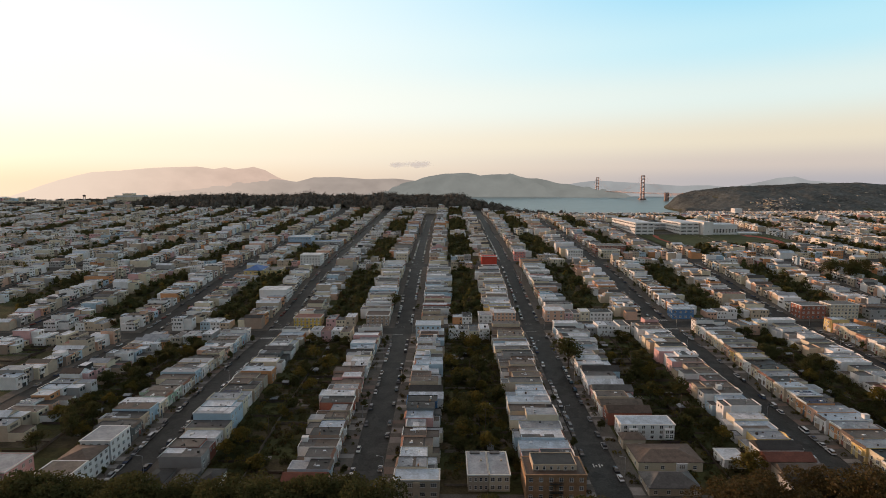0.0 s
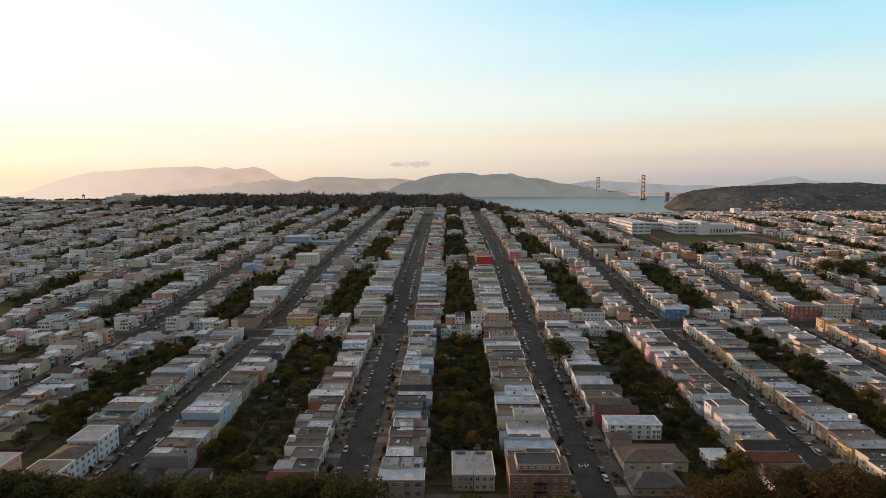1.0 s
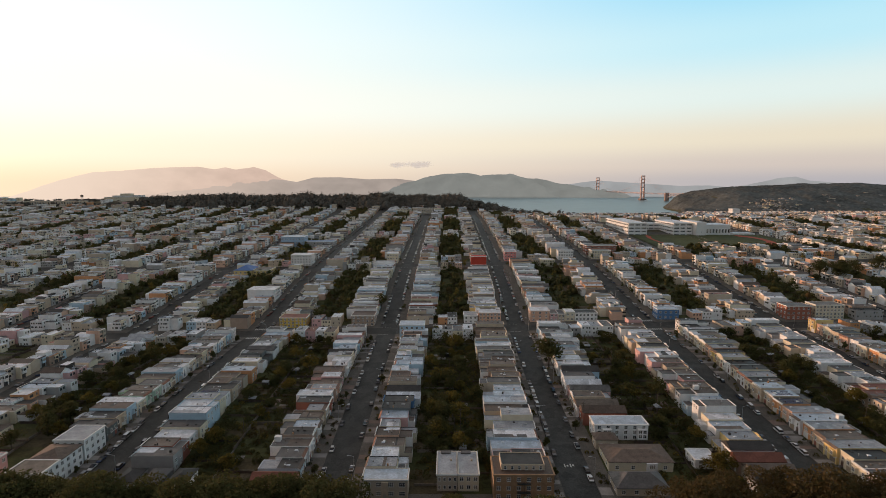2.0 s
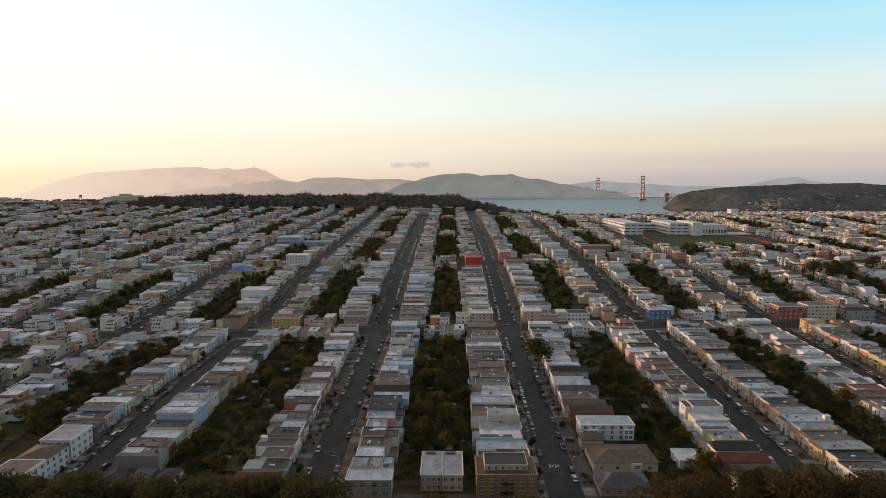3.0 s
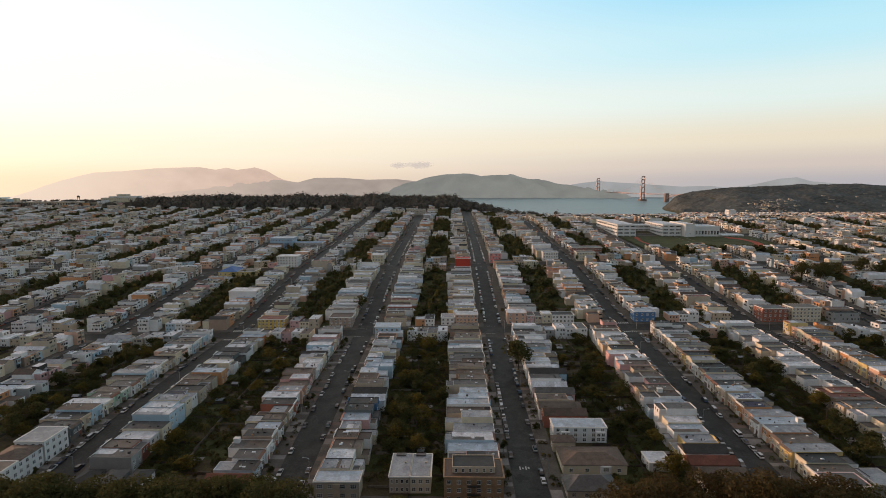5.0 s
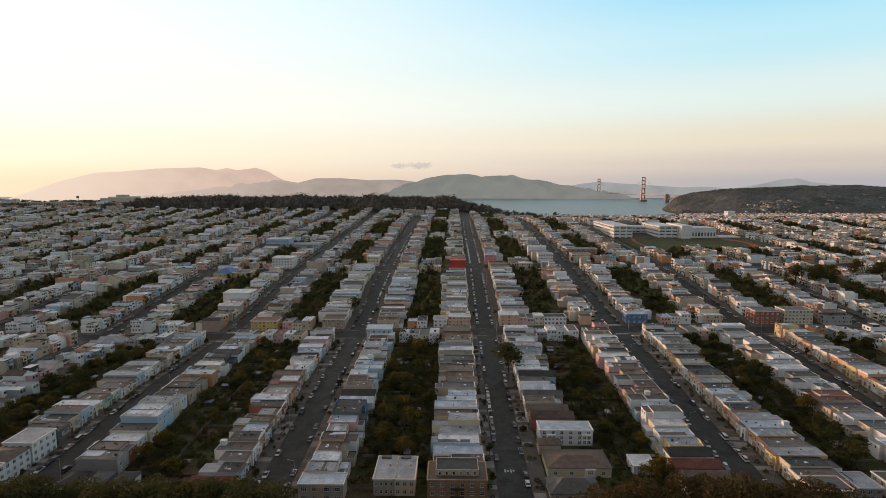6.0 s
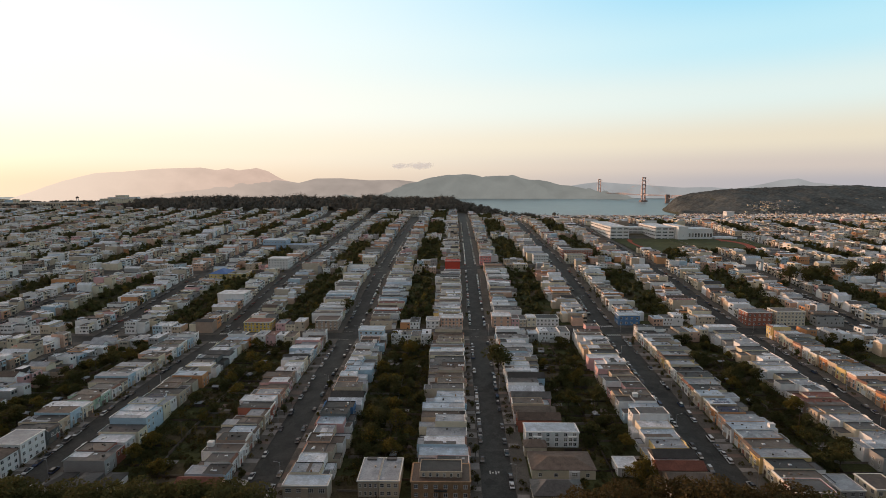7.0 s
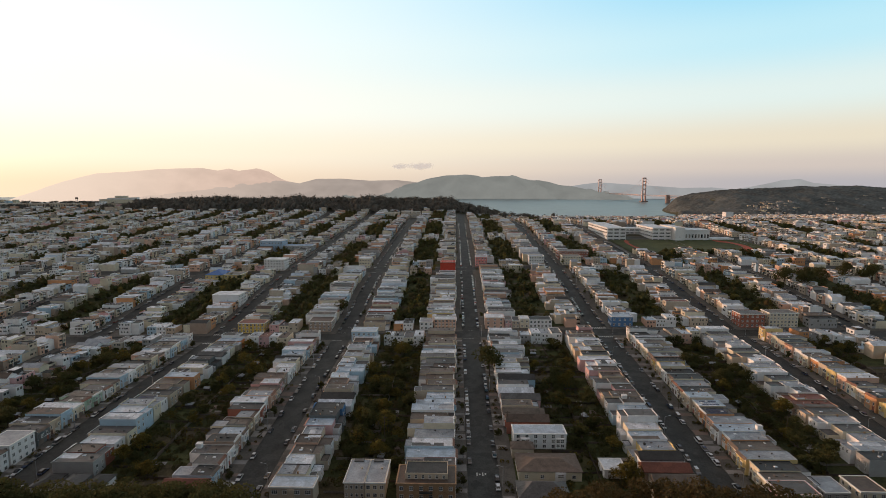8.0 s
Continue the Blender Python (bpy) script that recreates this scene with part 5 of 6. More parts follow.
    put("corner_house", 34.0, 50.4, 387.0, 397.2, 8.2, w["P"], r["w"], "peach corner house with a white roof", "house", faces="se", floors=3, spacing=2.6)
    put("corner_house", 72.3, 86.5, 387.0, 399.0, 8.8, w["P"], r["w"], "peach corner house with a white roof", "house", faces="sw", floors=3, spacing=4.5)
    for x0, x1, y1, h, c, d in ((86.9, 92.5, 398.0, 6.8, "K", "n"), (92.8, 98.0, 400.0, 6.0, "T", "g"), (23.0, 33.0, 399.0, 6.4, "W", "s"), (98.4, 105.0, 397.0, 7.4, "C", "w"), (105.4, 122.0, 398.0, 6.4, "W", "d")):
        put("small_house", x0, x1, 387.0, y1, h, w[c], r[d], "%s stucco house with a %s roof facing the cross street" % (WALL_WORD[c], ROOF_WORD[d]), "house", faces="s", floors=2, spacing=2.6)
    put("corner_house", -61.0, -44.0, 387.0, 401.0, 8.2, w["A"], r["b"], "brown shingled corner house with bay windows", "house", faces="se", floors=3, spacing=3.2)
    put("corner_house", -115.0, -95.0, 387.0, 399.0, 7.8, material("yellow_stucco", (0.62, 0.43, 0.10), rough=0.9), r["r"], "bright yellow stucco house with a red-brown roof", "house", faces="se", floors=3, spacing=2.6)
    put("corner_house", 166.4, 182.0, 387.0, 397.0, 8.0, w["U"], r["l"], "bright blue painted house front with a pale roof", "house", faces="sw", floors=2, spacing=3.2)
    put("corner_house", 261.0, 279.0, 387.0, 399.0, 10.5, w["R"], r["g"], "brick-red corner apartment block with bay windows", "house", faces="sw", floors=3, spacing=3.2)
    put("corner_house", 283.0, 304.0, 388.0, 400.0, 11.0, w["C"], r["n"], "cream apartment block with rows of windows", "house", faces="sw", floors=4, spacing=2.6)
    put("corner_house", -161.0, -137.8, 446.0, 462.0, 11.5, w["W"], r["w"], "white four-storey apartment block with a blank side wall", faces="e", floors=4, spacing=2.8)
    put("corner_house", 34.0, 50.0, 526.0, 537.8, 5.5, w["W"], r["w"], "white corner house below a red-roofed neighbour", "house", faces="se", floors=3, spacing=3.0)
    put("corner_house", 34.5, 50.0, 538.0, 549.3, 13.0, material("red_paint", (0.46, 0.06, 0.035), rough=0.8, vary=0.12), material("red_roofing", (0.46, 0.06, 0.035), rough=0.7, vary=0.15), "corner house with a bright red wall and roof", "house", faces="e", floors=3, spacing=3.0)
    put("corner_house", 72.0, 84.0, 571.0, 584.0, 10.5, material("salmon_stucco", (0.68, 0.27, 0.25), rough=0.9), r["s"], "salmon pink corner house with bay windows", "house", faces="sw", floors=3, spacing=3.0)
    put("corner_house", -160.0, -138.0, 571.0, 588.0, 12.5, w["W"], r["w"], "white apartment block with rows of dark windows", faces="se", floors=4, spacing=3.0)
    blue_roof = material("blue_roofing", (0.10, 0.19, 0.42), rough=0.6, vary=0.15)
    put("church_hall", -203.0, -185.0, 522.0, 544.0, 8.5, w["Y"], blue_roof, "ochre hall with a blue pitched roof", "hall", faces="s", floors=2, spacing=4.0, pitched=4.0)
    put("church_hall", -184.5, -168.0, 524.0, 544.0, 8.0, w["Y"], r["n"], "flat-roofed ochre annexe of the hall", "hall", faces="se", floors=2, spacing=4.0)
    put("corner_house", -56.0, -44.0, 574.0, 590.0, 11.0, w["C"], r["w"], "cream apartment block with rows of windows", faces="se", floors=3, spacing=2.8)
    slate_roof = material("slate_blue_roofing", (0.20, 0.28, 0.40), rough=0.7, vary=0.15)
    put("blue_building", -208.0, -178.0, 690.0, 712.0, 15.0, material("blue_grey_stucco", (0.34, 0.45, 0.57), rough=0.9), r["l"], "blue-grey building with a pale blue roof", "building", faces="se", floors=3, spacing=3.6)
    put("blue_building", -176.5, -139.0, 688.0, 708.0, 8.0, wall_mat["G"], slate_roof, "low grey building with a slate blue roof", "building", faces="se", floors=2, spacing=3.6)
    put("corner_house", 130.0, 146.0, 571.5, 584.0, 10.0, w["W"], r["s"], "white apartment block with rows of dark windows", faces="se", floors=3, spacing=2.6)
    put("corner_house", 166.0, 186.0, 571.5, 585.0, 9.5, w["C"], r["n"], "cream corner house with rows of windows", "house", faces="sw", floors=3, spacing=2.6)
    put("corner_house", 166.5, 200.0, 596.0, 612.0, 10.5, w["R"], r["g"], "red-brown apartment block with white bands", faces="sw", floors=3, spacing=2.6)
    # the school on its terrace
    white = material("white_school_stucco", (0.74, 0.73, 0.71), rough=0.85, vary=0.08, scale=0.1)
    cool = wall_mat["W"]
    for x0, x1, y0, y1, h, f, fl, sp, wn_ in ((263.0, 289.0, 746.0, 855.0, 19.0, "ws", 4, 7.3, WIN_BAND), (326.0, 352.0, 746.0, 816.0, 19.0, "ws", 4, 7.3, WIN_BAND),
                                            (353.0, 366.0, 735.0, 790.0, 20.5, "s", 1, 20.0, WIN_S), (366.0, 404.0, 744.0, 780.0, 16.5, "s", 1, 4.1, WIN_TALL),
                                            (289.0, 326.0, 800.0, 825.0, 14.0, "s", 3, 7.3, WIN_BAND), (406.0, 436.0, 740.0, 760.0, 5.0, "s", 1, 7.3, WIN_BAND)):
        put("school_wing", x0, x1, y0, y1, h, white, r["w"], "white concrete school wing with bands of windows", "school", faces=f, floors=fl, spacing=sp, win=wn_, base=34.3)


# ---- sports field ----
def build_field():
    M_turf = material("playing_field_turf", (0.075, 0.085, 0.03), rough=0.95, vary=0.3, scale=0.08, fine=0.8)
    M_track = material("red_running_track", (0.40, 0.09, 0.05), rough=0.9, vary=0.15, scale=0.2)
    def zf(x, y):
        return gz(x, y) + 1.2
    h = Heap()
    for i in range(12):
        for j in range(8):
            a, b, c, d = 264 + 15 * i, 264 + 15 * (i + 1), 636 + 13 * j, 636 + 13 * (j + 1)
            h.quad([(a, c, zf(a, c)), (b, c, zf(b, c)), (b, d, zf(b, d)), (a, d, zf(a, d))])
    thing("sports_field", h, [M_turf], "green and brown turf of the school playing field", "field", "structure")
    h = Heap()
    n = 24
    for cx, sgn, wide in ((286, -1, 9), (404, 1, 22)):          # the curved ends of the track
        for i in range(n):
            q = []
            for k, rr in ((i, 0.6), (i, 1.0), (i + 1, 1.0), (i + 1, 0.6)):
                t = math.pi * (k / n - 0.5)
                x, y = cx + sgn * wide * rr * math.cos(t), 692 + 44 * rr * math.sin(t)
                q.append((x, y, zf(x, y) + 0.25))
            h.quad(q if sgn == 1 else q[::-1])
    thing("running_track", h, [M_track], "red curved ends of the running track at the playing field", "track", "structure")


# ---- cars ----
M_carpaint = material("car_paint", (0, 0, 0), rough=0.25, vary=0.04, bump=0, spec=0.6,
                      ramp=[(0.7, 0.7, 0.7), (0.03, 0.03, 0.035), (0.4, 0.41, 0.42), (0.12, 0.13, 0.14), (0.62, 0.62, 0.6), (0.05, 0.07, 0.13), (0.25, 0.25, 0.26),
                            (0.7, 0.71, 0.72), (0.02, 0.02, 0.02), (0.18, 0.17, 0.16), (0.5, 0.5, 0.49), (0.08, 0.08, 0.09)])
M_tyre = material("tyre_rubber", (0.02, 0.02, 0.02), rough=0.85, vary=0.1, bump=0)


def car_meshes(length, width, height, nose, tail):
    """Body with bonnet and boot, glasshouse, wheel: along y."""
    hl, hw, belt = length / 2, width / 2, height * 0.56
    bm = bmesh.new()
    prof = [(-hl, 0.35), (-hl, belt * 0.92), (-hl + tail, belt), (hl - nose, belt), (hl - 0.12, belt * 0.82), (hl, 0.38)]
    vs = [[bm.verts.new((s * hw * (0.96 if z > 0.5 else 1.0), y, z)) for y, z in prof] for s in (-1, 1)]
    bm.faces.new(vs[0])
    bm.faces.new(list(reversed(vs[1])))
    for i in range(len(prof)):
        j = (i + 1) % len(prof)
        bm.faces.new((vs[0][i], vs[1][i], vs[1][j], vs[0][j]))
    bmesh.ops.recalc_face_normals(bm, faces=bm.faces)
    bmesh.ops.bevel(bm, geom=list(bm.edges), offset=0.07, segments=2, affect='EDGES')
    body = bpy.data.meshes.new("body")
    bm.to_mesh(body)
    bm.free()
    body.materials.append(M_carpaint)

    def cabin(name, z0, z1, inset, mat):
        bm = bmesh.new()
        lo = [(-hw * 0.9, -hl + tail * 0.75), (hw * 0.9, -hl + tail * 0.75), (hw * 0.9, hl - nose * 0.85), (-hw * 0.9, hl - nose * 0.85)]
        hi = [(-hw * 0.72, -hl + tail + 0.3), (hw * 0.72, -hl + tail + 0.3), (hw * 0.72, hl - nose - 0.75), (-hw * 0.72, hl - nose - 0.75)]
        if inset:
            lo = [(x * 1.03, y) for x, y in hi]
            hi = [(x * 0.97, y * 0.97) for x, y in hi]
        a, b = [bm.verts.new((*p, z0)) for p in lo], [bm.verts.new((*p, z1)) for p in hi]
        bm.faces.new(b)
        for i in range(4):
            bm.faces.new((a[i], a[(i + 1) % 4], b[(i + 1) % 4], b[i]))
        bmesh.ops.recalc_face_normals(bm, faces=bm.faces)
        me = bpy.data.meshes.new(name)
        bm.to_mesh(me)
        bm.free()
        me.materials.append(mat)
        return me
    glass = cabin("glasshouse", belt - 0.02, height - 0.05, False, M_glass)
    top = cabin("car_roof", height - 0.07, height, True, M_carpaint)
    p = Heap()
    k = 10
    for x0, x1 in ((-0.1, 0.1),):
        ring = [(0.32 * math.cos(2 * math.pi * i / k), 0.32 * math.sin(2 * math.pi * i / k)) for i in range(k)]
        for i in range(k):
            j = (i + 1) % k
            p.quad([(x0, *ring[i]), (x1, *ring[i]), (x1, *ring[j]), (x0, *ring[j])])
        p.quad([(x1, *q) for q in ring])
        p.quad([(x0, *q) for q in reversed(ring)])
    wheel = p.mesh("wheel", [M_tyre])
    return body, glass, top, wheel, hl, hw, belt


def build_cars():
    rng = random.Random(33)
    protos = []
    for name, label, dims in (("sedan", "parked sedan car with tinted windows", (4.6, 1.8, 1.45, 1.35, 0.95)),
                              ("hatchback", "parked compact hatchback car", (4.1, 1.75, 1.5, 1.1, 0.3)),
                              ("suv", "parked tall sport utility car", (4.7, 1.9, 1.78, 1.2, 0.25)),
                              ("van", "parked panel van with a short bonnet", (5.1, 2.0, 2.05, 0.7, 0.1))):
        body, glass, top, wheel, hl, hw, belt = car_meshes(*dims)
        root = tagged(new(name), label + " beside the kerb", "car", "cars parked along the avenues")
        part("body", body, root)
        part("glasshouse", glass, root)
        part("car_roof", top, root)
        for sx in (-1, 1):
            for sy in (-0.62, 0.6):
                part("wheel", wheel, root, pose(sx * (hw - 0.08), sy * hl, 0.32))
        protos.append(root)
    far = Heap()
    used = set()
    for X in AVENUES:
        for Y0, Y1 in zip(STREETS, STREETS[1:]):
            for s in (-1, 1):
                y = Y0 + HALF + rng.uniform(2, 8)
                while y < Y1 - HALF - 6:
                    x = X + s * (KERB - 1.15) + rng.uniform(-0.1, 0.1)
                    if in_view(x, y, 10) and rng.random() < (0.64 if Y0 < 300 else 0.78):
                        slope = math.degrees(math.atan((gz(x, y + 2) - gz(x, y - 2)) / 4))
                        if Y0 < 300 and -180 < X < 300:
                            k = rng.choice((0, 0, 0, 1, 1, 2, 2, 3))
                            m = pose(x, y, gz(x, y), slope, 0, 0) @ pose(0, 0, 0, 0, 0, 0 if s == 1 else 180)
                            if k in used:
                                copy_thing(protos[k], m)
                            else:
                                used.add(k)
                                protos[k].matrix_basis = m
                        elif Y0 < 800:
                            z = gz(x, y)
                            far.box(x - 0.9, x + 0.9, y - 2.2, y + 2.2, z + 0.25, z + 0.85, 0, floor=False)
                            far.box(x - 0.72, x + 0.72, y - 1.5, y + 1.0, z + 0.85, z + 1.4, 1, floor=False)
                    y += rng.choice((5.5, 5.9, 6.4, 7.5, 9.5))
    M_farcar = material("distant_car_paint", (0, 0, 0), rough=0.3, vary=0.04, bump=0, by="island",
                        ramp=[(0.7, 0.7, 0.7), (0.04, 0.04, 0.05), (0.4, 0.41, 0.42), (0.14, 0.14, 0.15), (0.6, 0.6, 0.6), (0.06, 0.08, 0.14), (0.2, 0.2, 0.21), (0.02, 0.02, 0.02), (0.1, 0.1, 0.11), (0.55, 0.55, 0.54), (0.26, 0.06, 0.05), (0.3, 0.3, 0.31), (0.05, 0.05, 0.055)])
    thing("distant_cars", far, [M_farcar, M_glass], "rows of parked cars along the farther streets", "cars", "stuff")


# ---- trees ----
def leaf_cloud(rng, blobs, leaves, size, mat):
    h = Heap()
    sprays(h, rng, blobs, leaves, size)
    return h.mesh("crown", [mat])


def tree_proto(name, label, rng, height, spread, leaves, size, mat, trunk_r, group):
    blobs = []
    n = rng.randint(7, 11)
    limbs = Heap()
    limbs.tube(0, 0, -1.0, height * 0.55, trunk_r, trunk_r * 0.55, 8)
    for i in range(n):
        a, d = 2 * math.pi * i / n + rng.uniform(-0.5, 0.5), spread * rng.uniform(0.15, 0.62)
        z = height * rng.uniform(0.45, 0.85)
        r = spread * rng.uniform(0.28, 0.48)
        blobs.append((d * math.cos(a), d * math.sin(a), z, r, r * rng.uniform(0.6, 0.95)))
        limbs.tube(0, 0, height * rng.uniform(0.2, 0.45), z, trunk_r * 0.4, trunk_r * 0.12, 5, dx=d * math.cos(a), dy=d * math.sin(a))
    blobs.append((0, 0, height * 0.88, spread * 0.3, height * 0.12))
    root = tagged(new(name), label, "tree", group)
    part("trunk", limbs.mesh("trunk", [M_bark]), root)
    part("crown", leaf_cloud(rng, blobs, leaves, size, mat), root)
    return root


def build_trees():
    rng = random.Random(12)
    park = [tree_proto("park_tree", "tall dark evergreen park tree at the street's edge", rng, h, s, 5200, 0.37, M_leaf, 0.5, "trees of the park") for h, s in ((20, 10.0), (21, 11.0), (18, 11.0))]
    park_dry = [tree_proto("park_tree", "tall park tree with thin rusty brown leaves", rng, h, s, 5200, 0.35, M_leaf_dry, 0.45, "trees of the park") for h, s in ((24, 11.5), (26, 12.0), (22, 11.0))]
    yard = [tree_proto("garden_tree", "dark leafy garden tree in a back yard", rng, h, s, 1200, 0.34, M_leaf, 0.2, "trees of the back yards") for h, s in ((6, 4.0), (8, 5.2), (5, 3.6), (9, 4.6))]
    yard_dry = [tree_proto("garden_tree", "golden green garden tree in a back yard", rng, h, s, 1200, 0.34, M_leaf_gold, 0.2, "trees of the back yards") for h, s in ((7, 4.4), (8.5, 5.4))]
    street = [tree_proto("street_tree", "small round street tree on the pavement", rng, h, s, 900, 0.26, M_leaf, 0.14, "trees along the pavements") for h, s in ((5, 2.2), (6, 2.6))]
    placed = set()

    def plant(proto, x, y, k=1.0):
        m = pose(x, y, gz(x, y), 0, 0, rng.uniform(0, 360)) @ Matrix.Diagonal((k, k, k * rng.uniform(0.9, 1.1), 1))
        if proto in placed:
            ob = copy_thing(proto, m)
        else:
            placed.add(proto)
            ob = proto
        ob.matrix_basis = m
        return ob
    # the park's edge
    for i in range(84):
        x = -205 + 3.3 * i + rng.uniform(-2.5, 2.5)
        if x < 70:
            y = rng.uniform(143, 160)
            top = 10.0 + 1.5 * math.sin(x * 0.18) + rng.uniform(-2, 2) + (3.5 if x < -15 else -3.5) + (160 - y) * 0.45
            plant(rng.choice(park), x, y, (top + 7.5) / 20.0)
    for i in range(28):
        x = 82 + 4.4 * i + rng.uniform(-2, 2)
        y = rng.uniform(138, 150) if i % 2 else rng.uniform(150, 160)
        top = float(np.interp(x, [80, 92, 110, 140, 165, 200], [16, 19, 19.5, 19, 17, 16])) + rng.uniform(-2.5, 1.5) + (157 - y) * 0.5
        plant(rng.choice(park_dry if x < 150 or rng.random() < 0.4 else park), x, y, (top + 7.5) / 24.5)
    # back yards
    density = {-175: 0.9, -80: 0.55, 14: 0.9, 108: 0.75, 203: 0.95, 297: 0.8}
    for X0, X1 in zip(AVENUES, AVENUES[1:]):
        mid = (X0 + X1) / 2
        if not -190 < mid < 310:
            continue
        dn = min(density.items(), key=lambda kv: abs(kv[0] - mid))[1]
        y = 200.0
        while y < 363:
            for _ in range(3):
                if rng.random() < dn * 0.8:
                    x = mid + rng.uniform(-13, 13)
                    if in_view(x, y, 0) and not taken(x, y):
                        plant(rng.choice(yard_dry if rng.random() < (0.4 if abs(mid - 14) < 5 else 0.2) else yard), x, y, rng.uniform(0.65, 1.2))
            y += rng.uniform(6, 10)
    plant(yard[1], 70.0, 300.0, 2.2)
    for x, y, k, gold in ((11, 284, 1.25, 1), (14, 254, 1.2, 1), (16, 331, 1.2, 1), (7, 316, 1.15, 0), (20, 300, 0.9, 0), (9, 226, 1.1, 0), (17, 214, 1.0, 1), (120, 222, 1.1, 1), (108, 232, 1.2, 0),
                          (118, 262, 1.2, 0), (205, 210, 1.3, 0), (214, 255, 1.3, 1), (198, 285, 1.3, 0), (-70, 300, 1.1, 1), (-176, 214, 1.2, 0), (-185, 240, 1.2, 1)):
        plant(rng.choice(yard_dry if gold else yard), x, y, k)
    for x, y, k in ((352, 486, 0.95), (364, 478, 0.85), (376, 492, 1.0), (420, 505, 0.9), (436, 498, 1.0), (450, 510, 0.85), (395, 500, 0.7), (338, 470, 0.6)):
        plant(rng.choice(park), x, y, k)
    plant(yard[3], -43.5, 425.0, 1.35)
    for X in AVENUES:
        if -150 < X < 270:
            for s in (-1, 1):
                y = 196.0
                while y < 361:
                    if rng.random() < 0.3 and in_view(X, y, 0):
                        plant(rng.choice(street), X + s * 8.2, y, rng.uniform(0.6, 1.05))
                    y += rng.uniform(9, 20)
    # low bushes of the near yards
    h = Heap()
    for X0, X1 in zip(AVENUES, AVENUES[1:]):
        mid = (X0 + X1) / 2
        if -200 < mid < 320:
            dn = min(density.items(), key=lambda kv: abs(kv[0] - mid))[1]
            for _ in range(int(400 + 170 * dn) + (220 if abs(mid + 80) < 5 else 0)):
                x, y = mid + rng.uniform(-17, 17), rng.uniform(190, 364)
                if in_view(x, y, 0) and not taken(x, y):
                    r = rng.choice((0.7, 1.0, 1.3, 1.7, 2.3)) * (0.65 + 0.45 * dn)
                    sprays(h, rng, [(x, y, gz(x, y) + 0.5 * r, r, r * 0.8)], int(60 * r), 0.33, rng.choice((0, 0, 0, 0, 0, 1, 2)))
    # planted strips before the fronts and along the pavements
    for (side, fx), row in ROWS_NEAR.items():
        for _ in range(34):
            x, y = fx + (1 if side == 0 else -1) * rng.uniform(-2.6, SET_BACK.get(round(fx), 0.6)), rng.uniform(186, 363)
            r = rng.uniform(0.6, 1.3)
            if in_view(x, y, 0):
                sprays(h, rng, [(x, y, gz(x, y) + 0.5, r, r * 0.9)], int(110 * r), 0.24, rng.choice((0, 0, 1, 2)))
    thing("garden_bushes", h, [M_leaf, M_leaf_dry, M_leaf_gold], "dark overgrown bushes in the back yards", "bushes", "stuff")
    # yards farther off
    h = Heap()
    for X0, X1, Y0, Y1 in blocks():
        mid = (X0 + X1) / 2
        heavy = rng.uniform(0.6, 1.1)
        n = int((150 if Y0 > 300 else (0 if -200 < mid < 320 else 60)) * heavy)
        for _ in range(n):
            x, y = mid + rng.uniform(-13, 13), rng.uniform(Y0 + 18, Y1 - 20)
            if campus(x, y) or not in_view(x, y, 10):
                continue
            s = rng.choice((0.5, 0.7, 0.9, 1.1, 1.6)) if Y0 > 300 else rng.uniform(0.25, 0.5)
            if Y0 < 700:
                r = rng.uniform(2.0, 3.4) * s
                blobs = [(x + rng.uniform(-0.6, 0.6) * r, y + rng.uniform(-0.6, 0.6) * r, gz(x, y) + r * rng.uniform(0.4, 1.2), r * rng.uniform(0.5, 0.9), r * rng.uniform(0.5, 0.9)) for _ in range(4)]
                mt = 0 if rng.random() < 0.88 else rng.choice((1, 2))
                for q in blobs[:3]:
                    rounded(h, *q[:3], q[3] * 0.62, q[4] * 0.62, rng, mt, 6, 4)
                sprays(h, rng, blobs, int(70 * s + 12), 0.5, mt)
                continue
            far_tree(h, x, y, gz(x, y), rng.uniform(4.5, 7.5) * s, rng.uniform(2.2, 4.0) * s, rng, 0 if rng.random() < 0.93 else 1, 2)
    for _ in range(1500):                        # single trees among the houses
        y = rng.uniform(387, 1150)
        x = rng.uniform(-0.85 * y, 0.87 * y + 60)
        off = (x - 61.5 + 47.15) % 94.3 - 47.15
        if campus(x, y) or taken(x, y) or abs(off) < 7.4 or 11 < abs(off) < 33:
            continue
        s = rng.uniform(0.7, 1.4) if abs(off) < 12 else rng.uniform(1.2, 2.2)
        mt = 0 if rng.random() < 0.85 else 2
        two = [(x, y, gz(x, y) + 2.6 * s, 1.7 * s, 1.6 * s), (x + rng.uniform(-1, 1), y, gz(x, y) + 4.0 * s, 1.2 * s, 1.2 * s)]
        for q in two:
            rounded(h, *q[:3], q[3] * 0.6, q[4] * 0.6, rng, mt, 6, 4)
        sprays(h, rng, two, int(40 * s), 0.48, mt)
    for _ in range(160):
        x, y = rng.uniform(300, 600), rng.uniform(632, 642)
        far_tree(h, x, y, gz(x, y), rng.uniform(4, 7), rng.uniform(2, 4), rng, 0, 2)
    thing("distant_shrubs", h, [M_leaf, M_leaf_dry, M_leaf_gold], "dark shrubs and small trees of the farther back yards", "shrubs", "stuff", flat=False)


